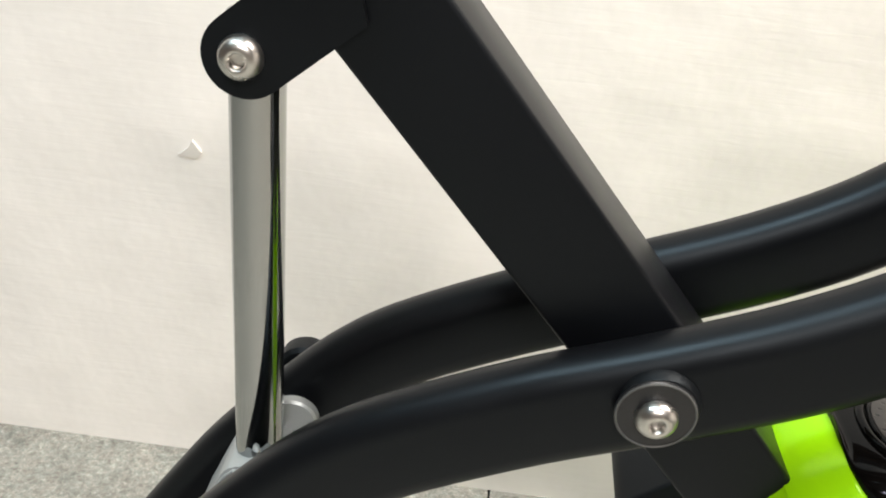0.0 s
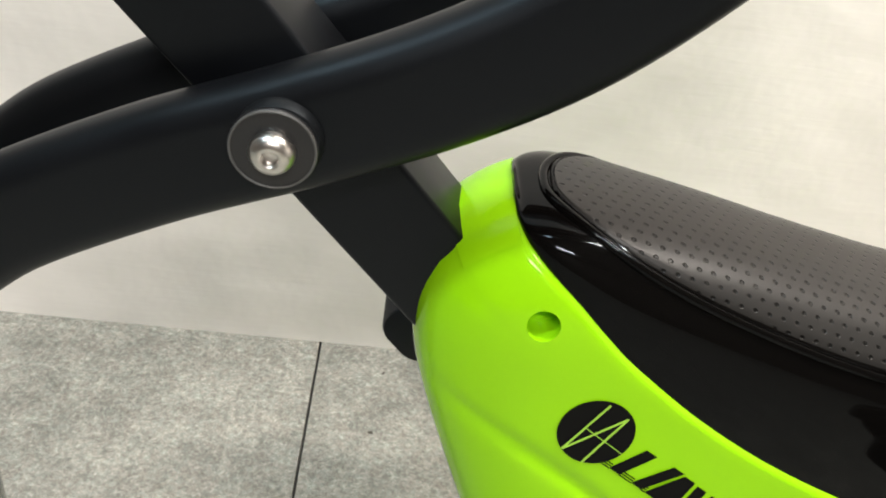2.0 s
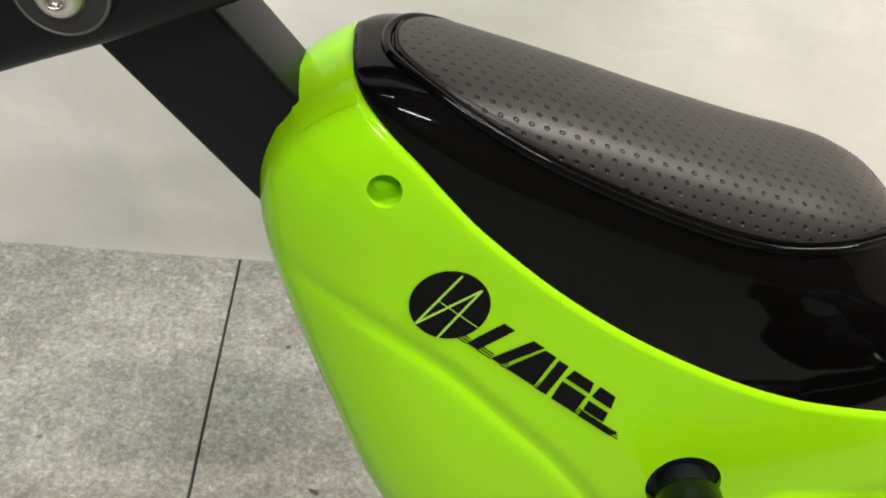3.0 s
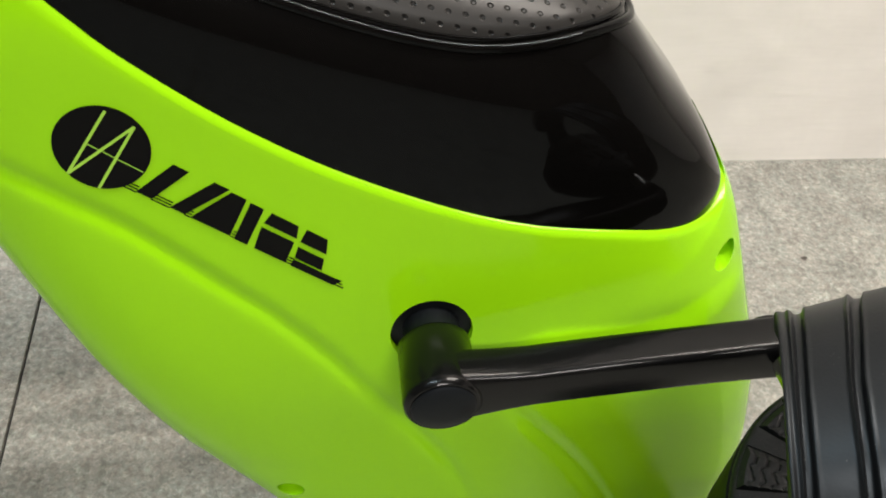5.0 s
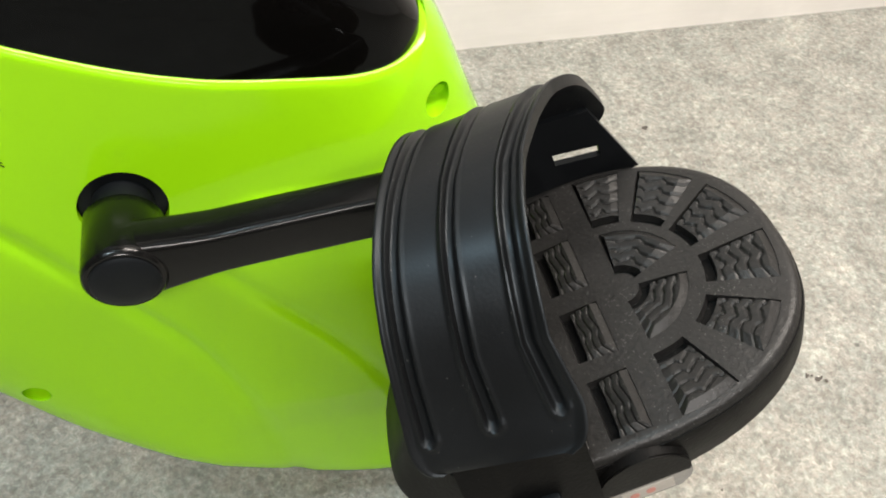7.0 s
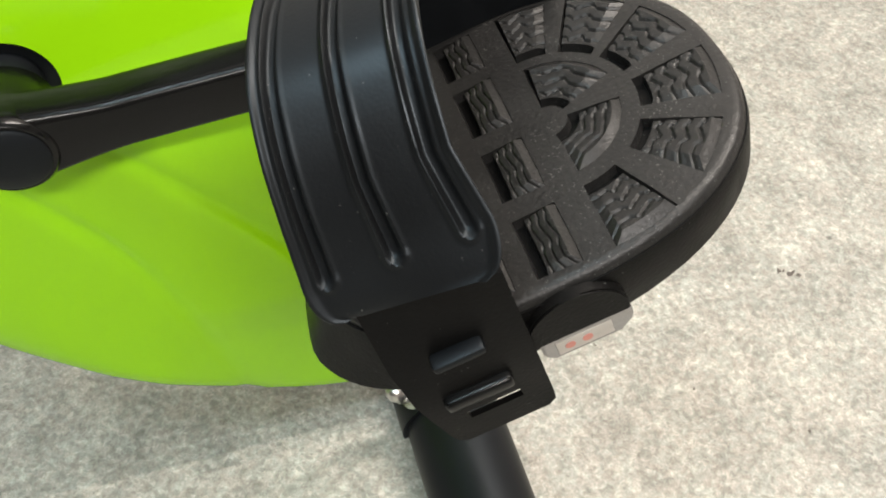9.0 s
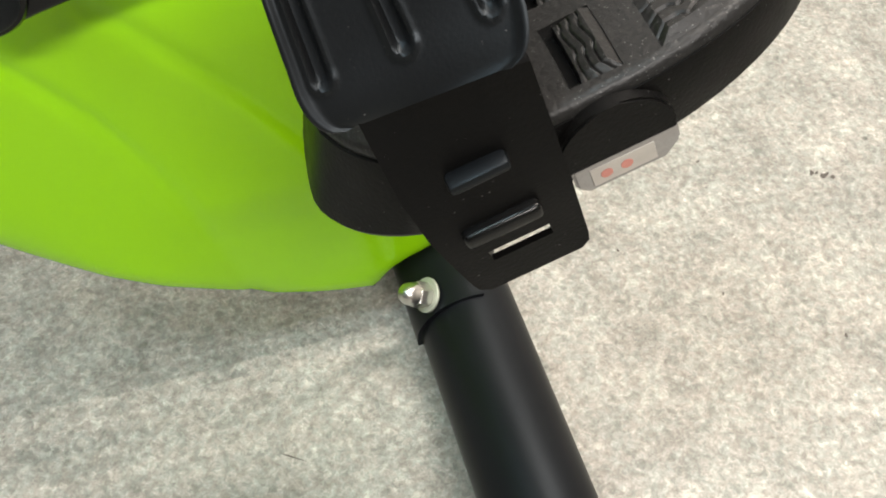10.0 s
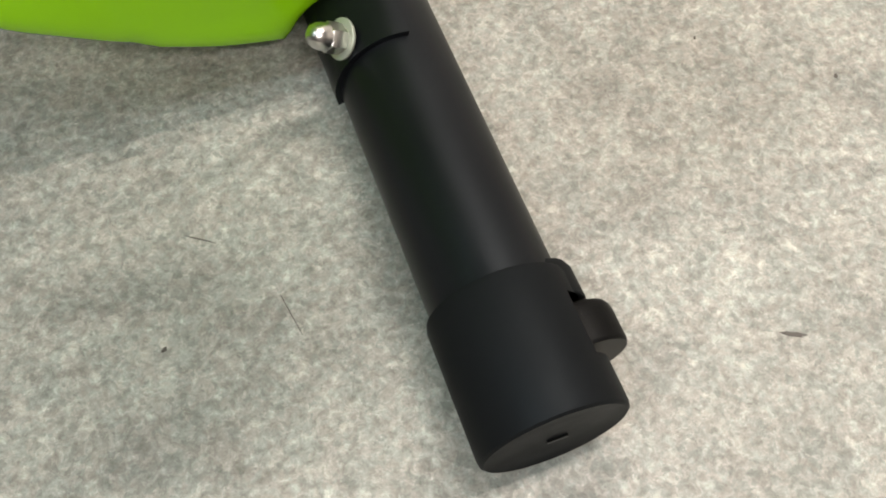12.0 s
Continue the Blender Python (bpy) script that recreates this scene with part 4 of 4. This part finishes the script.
def anchor_mesh():
    """Inner tongue of the strap: a plate with a slot through it."""
    bm = bmesh.new()
    outer = [(0.004, 0.034), (0.0405, 0.0285), (0.0530, -0.0056), (0.006, -0.008)]
    inner = [(0.0255, 0.0152), (0.0410, 0.0116), (0.0410, 0.0066), (0.0255, 0.0100)]
    A0, B0 = [[bm.verts.new((u, 0.0555, n_)) for u, n_ in q] for q in (outer, inner)]
    A1, B1 = [[bm.verts.new((u, 0.0580, n_)) for u, n_ in q] for q in (outer, inner)]
    for k in range(4):
        q = (k + 1) % 4
        bm.faces.new((A0[k], A0[q], B0[q], B0[k]))
        bm.faces.new((A1[k], B1[k], B1[q], A1[q]))
        bm.faces.new((A0[k], A1[k], A1[q], A0[q]))
        bm.faces.new((B0[k], B0[q], B1[q], B1[k]))
    return bm


def build_pedal(m, label, strap_on=True):
    body = part("pedal", pedal_body(), RUBBER, bike, label, sharp=30)
    tread = part("tread_plate", tread_plate(), TREAD, body, "dusty rubber tread with moulded blocks", sharp=30)
    # centre, two radii, two angles, the gap at the inner end, wavy lines
    spots = []
    for a0, a1 in ((70, 90), (39, 62), (11, 33), (-21, 2), (-53, -31), (-90, -67)):
        spots.append((CEN, 0.0255, 0.0468, radians(a0), radians(a1), 0.0030, 4))
    spots.append((CEN, 0.0055, 0.0222, radians(18), radians(88), 0.0028, 3))
    spots.append((CEN, 0.0055, 0.0205, radians(-88), radians(-8), 0.0028, 3))
    for u0, u1, cols in ((0.0075, 0.0200, ((-0.0390, -0.0195), (-0.0125, 0.0058), (0.0130, 0.0320), (0.0375, 0.0530))), (-0.0125, 0.0015, ((-0.0390, -0.0195), (-0.0125, 0.0058), (0.0130, 0.0320), (0.0375, 0.0530)))):
        for v0, v1 in cols:
            far_ = 0.30
            half_ = (v1 - v0) / 2 / far_
            spots.append(((u0 - far_, (v0 + v1) / 2), far_, far_ + u1 - u0, -half_, half_, 0.0028, 3))
    for k in range(5):
        a = 116 + 32 * k
        spots.append(((0.0040, CEN[1]), 0.0255, 0.0468, radians(a - 11), radians(a + 11), 0.0030, 4))
    cut(tread, [pocket(c, r0, r1, a0, a1) for c, r0, r1, a0, a1, *_ in spots])
    for c, r0, r1, a0, a1, gap, ribs in spots:
        part("tread_block", tread_block(c, r0, r1, a0, a1, gap, ribs), TREAD, tread, sharp=24)
    body.matrix_basis = m
    arch = [(-0.0015, -0.0185), (-0.0015, -0.0140)] + [(0.0125 - 0.0140 * math.cos(math.pi * k / 16), -0.0140 + 0.0122 * math.sin(math.pi * k / 16)) for k in range(1, 16)] + [(0.0265, -0.0140), (0.0265, -0.0185)]
    bm = plate(arch, -0.0470, -0.0380)
    bmesh.ops.bevel(bm, geom=[e for e in bm.edges if all(abs(v.co.y + 0.0470) < 1e-5 for v in e.verts)], offset=0.0006, segments=2, affect="EDGES")
    part("reflector_housing", bm, RUBBER, body)
    lens = plate([(0.0005, -0.0180), (0.0268, -0.0180), (0.0268, -0.0240), (0.0228, -0.0284), (0.0030, -0.0284), (0.0005, -0.0255)], -0.0466, -0.0390)
    bmesh.ops.bevel(lens, geom=list(lens.edges), offset=0.0007, segments=2, affect="EDGES")
    refl = part("reflector", lens, REFLECT, body, "clear plastic side reflector")
    part("reflector_label", box(bmesh.new(), (0.0045, -0.0469, -0.0265), (0.0205, -0.0464, -0.0200), 0.00015, 1), LABEL, refl)
    for u0 in (0.0082, 0.0132):
        part("red_mark", lathe([(0.0015, 0), (0.0015, 0.0003), (0, 0.0003)], (u0, -0.0468, -0.0232), (0, -1, 0), 10), RED, refl)
    if strap_on:
        strap = part("strap", strap_mesh(), STRAPPING, body, "black ribbed plastic foot strap", sharp=50)
        part("strap_tab", tab_mesh(), RUBBER, strap, sharp=30)
        part("strap_anchor", anchor_mesh(), PLASTIC, strap, sharp=30)
        hook = box(bmesh.new(), (-0.0275, -0.0552, -0.0168), (-0.0085, -0.0500, -0.0118), 0.0014, 3)
        part("hook", hook, CRANKBLACK, body)
        hook = box(bmesh.new(), (-0.0245, -0.0540, 0.0025), (-0.0105, -0.0490, 0.0058), 0.0012, 2)
        part("hook", hook, PLASTIC, body)
    part("pedal_axle", lathe([(0.0075, 0), (0.0075, 0.03), (0, 0.03)], (0, 0.045, -0.013), (0, 1, 0), 24), STEEL, body)
    return body


tilt = Matrix.Rotation(-radians(21), 4, "Y")
build_pedal(Matrix.Translation((0.45, 0.125, 0.336)) @ tilt, "black rubber pedal with ribbed foot strap")
# the other pedal hangs upside down, strap below
hang = Matrix(((0.66, 0, -0.751, 0.186), (0, -1, 0, 0.491), (-0.751, 0, -0.66, 0.276), (0, 0, 0, 1)))
hung = build_pedal(hang, "black rubber pedal hanging upside down, wall side", False)
panel = bmesh.new()
edge = [(u - 0.0306, n_ + 0.021) for u, n_ in rounded_rect(0.046, 0.060, 0.016, 7)]
rings = [[panel.verts.new((-0.0355 + (u + 0.0326) * k, v, 0.0245 + (n_ - 0.021) * k)) for u, n_ in edge] for v, k in ((-0.03, 0.96), (0.0575, 1.0), (0.0600, 0.975), (0.0608, 0.93))]
panel.faces.new(rings[0][::-1])
panel.faces.new(rings[-1])
for a, b in zip(rings, rings[1:]):
    for k in range(len(edge)):
        panel.faces.new((a[k], a[(k + 1) % len(edge)], b[(k + 1) % len(edge)], b[k]))
part("strap", panel, PLASTIC, hung, "black plastic foot strap seen from its side")

# ---- front stabiliser ----
SX, SZ = 0.4884, 0.0328
stab = part("stabiliser_tube", lathe([(0.0, 0), (0.0287, 0), (0.0287, 0.50), (0, 0.50)], (SX, MID - 0.25, SZ), (0, 1, 0), 64), POWDER, bike, "matt black round floor stabiliser tube")


def cap_mesh(y0, sign):
    prof = [(0.0, 0.0014), (0.022, 0.0008), (0.0285, 0.0004), (0.0305, 0.0), (0.0318, 0.0010), (0.0323, 0.0030), (0.0321, 0.060), (0.0314, 0.0625), (0.0287, 0.0632), (0, 0.0632)]
    bm = lathe(prof, (SX, y0, SZ), (0, sign, 0), 72)
    return bm


for y0, sg in ((0.020, 1), (2 * MID - 0.020, -1)):
    cap = part("end_cap", cap_mesh(y0, sg), CAPPING, stab)
    lo, hi = sorted((y0 + sg * 0.0212, y0 + sg * 0.0495))
    cut(cap, [box(bmesh.new(), (SX + 0.0236, lo, SZ - 0.024), (SX + 0.07, hi, SZ + 0.04))])
    part("wheel_housing", lathe([(0, 0), (0.0150, 0), (0.0185, 0.0018), (0.0198, 0.005), (0.0200, 0.0186), (0.0195, 0.0192), (0, 0.0192)], (SX + 0.0152, y0 + sg * 0.0687, SZ + 0.001), (0, -sg, 0), 48), CAPPING, cap)
    part("wheel", lathe([(0, 0), (0.0150, 0), (0.0172, 0.0012), (0.0183, 0.0035), (0.0185, 0.006), (0.0185, 0.0183), (0.0182, 0.0194), (0.0175, 0.0200), (0, 0.0200)], (SX + 0.0252, y0 + sg * 0.0462, SZ), (0, -sg, 0), 48), RUBBER, cap, "small black transport wheel")
    # thin dark disc stands in for the shade in the gap beside the wheel
    part("wheel_shade_disc", lathe([(0, 0), (0.0176, 0), (0.0176, 0.0006), (0, 0.0006)], (SX + 0.0252, y0 + sg * 0.0266, SZ), (0, -sg, 0), 40), INK_AND_SHADE, cap)
    lo, hi = sorted((y0 + sg * 0.0002, y0 + sg * 0.003))
    part("cap_slot", box(bmesh.new(), (0.4852, lo, 0.0293), (0.4940, hi, 0.0315)), INK_AND_SHADE, cap)


# saddle bracket over the tube, with an acorn nut
def saddle_mesh():
    bm = bmesh.new()
    y0, y1 = 0.2095, 2 * MID - 0.2095
    rings = []
    for k in range(25):
        a = radians(78 + (193 - 78) * k / 24)
        ca, sa = math.cos(a), math.sin(a)
        rings.append([bm.verts.new((SX + r * ca, y, SZ + r * sa)) for r, y in ((0.0286, y0), (0.0316, y0), (0.0316, y1), (0.0286, y1))])
    for a, b in zip(rings, rings[1:]):
        for k in range(4):
            q = (k + 1) % 4
            bm.faces.new((a[k], a[q], b[q], b[k]))
    bm.faces.new(rings[0])
    bm.faces.new(rings[-1][::-1])
    return bm


saddle = part("saddle_bracket", saddle_mesh(), POWDER, stab)
part("bracket_stem", box(bmesh.new(), (0.4520, 0.2560, 0.0420), (0.4800, 0.2900, 0.0600), 0.004, 3), POWDER, saddle)
NA = Vector((-0.80, -0.1, 0.59)).normalized()
NB = Vector((0.4664, 0.2215, 0.0565))
part("nut_washer", lathe([(0, 0), (0.0095, 0), (0.0098, 0.0004), (0.0098, 0.0012), (0.0094, 0.0016), (0, 0.0016)], NB, NA, 32), DULL, saddle)
nut = lathe([(0.0070, 0), (0.0073, 0.0006), (0.0073, 0.0082), (0.0065, 0.0089)], NB + NA * 0.0016, NA, 6)
lathe([(0.0064, 0), (0.0064, 0.0024), (0.0060, 0.005), (0.0047, 0.0075), (0.0026, 0.0091), (0, 0.0096)], NB + NA * 0.0101, NA, 28, nut)
part("acorn_nut", nut, STEEL, saddle, "bright steel acorn nut", sharp=30)

# ---- floor tiles ----
JX = 0.0525
TW, TD = 1.2, 1.2


def tile(x0, x1, y0, y1):
    g = 0.0011
    return box(bmesh.new(), (x0 + g, y0 + g, -0.03), (x1 - g, y1 - g, 0.0), 0.0007, 1)


for i in range(-3, 3):
    for j in range(-4, 1):
        x0, x1 = max(JX + i * TW, -2.6), min(JX + (i + 1) * TW, 3.4)
        y0, y1 = max(WY + (j - 1) * TD, -2.8), min(WY + j * TD, WY) + (0.02 if j == 0 else 0)
        if x1 - x0 > 0.02 and y1 - y0 > 0.02:
            part("floor_tile", tile(x0, x1, y0, y1), FLOOR, floor_ob)

# chipped flake in the wall paint
chip = plate([(-0.011, -0.005), (0.005, -0.0075), (0.0105, 0.0), (0.003, 0.0115), (-0.0015, 0.003)], -0.0022, 0.0008)
chip.transform(Matrix.Translation((-0.2575, WY, 0.3565)) @ Matrix.Rotation(radians(9), 4, "X"))
part("paint_chip", chip, WALL, bpy.data.objects["wall_north"])


# small dark marks and hairline scuffs on the floor
def mark(x, y, r, long, turn_, seed):
    rnd = random.Random(seed)
    bm = bmesh.new()
    n = 14
    ca, sa = math.cos(radians(turn_)), math.sin(radians(turn_))
    ring = []
    for k in range(n):
        a = 2 * math.pi * k / n
        q = r * rnd.uniform(0.55, 1.15)
        u, v = q * math.cos(a) * long, q * math.sin(a)
        ring.append(bm.verts.new((x + u * ca - v * sa, y + u * sa + v * ca, 0.0003)))
    bm.faces.new(ring)
    base = bmesh.ops.extrude_face_region(bm, geom=list(bm.faces))
    for v in [g for g in base["geom"] if isinstance(g, bmesh.types.BMVert)]:
        v.co.z = -0.0005
    return bm


for k, (x, y, r, lg, tn) in enumerate(((0.75, 0.571, 0.0028, 1.3, 20), (0.7615, 0.278, 0.0017, 1.6, 60), (0.769, 0.2735, 0.0022, 1.8, 15), (0.7735, 0.2705, 0.0015, 1.4, 70), (0.765, 0.2772, 0.0012, 1.5, 20), (0.616, 0.035, 0.0011, 6.0, 150), (0.347, 0.126, 0.0012, 1.4, 30), (0.655, 0.205, 0.0008, 1.8, 70), (0.69, 0.31, 0.0010, 1.6, 20), (0.605, 0.255, 0.0007, 2.2, 120), (0.30, 0.06, 0.0009, 1.5, 80),
                                       (0.114, 0.601, 0.0022, 1.3, 0), (0.121, 0.683, 0.0016, 1.5, 40), (0.150, 0.442, 0.0028, 2.0, -40), (0.375, 0.176, 0.0003, 30, 145), (0.405, 0.125, 0.00028, 50, 100), (0.713, 0.156, 0.0012, 1.6, 80))):
    part("floor_mark", mark(x, y, r, lg, tn, k), SMUDGE, floor_ob)
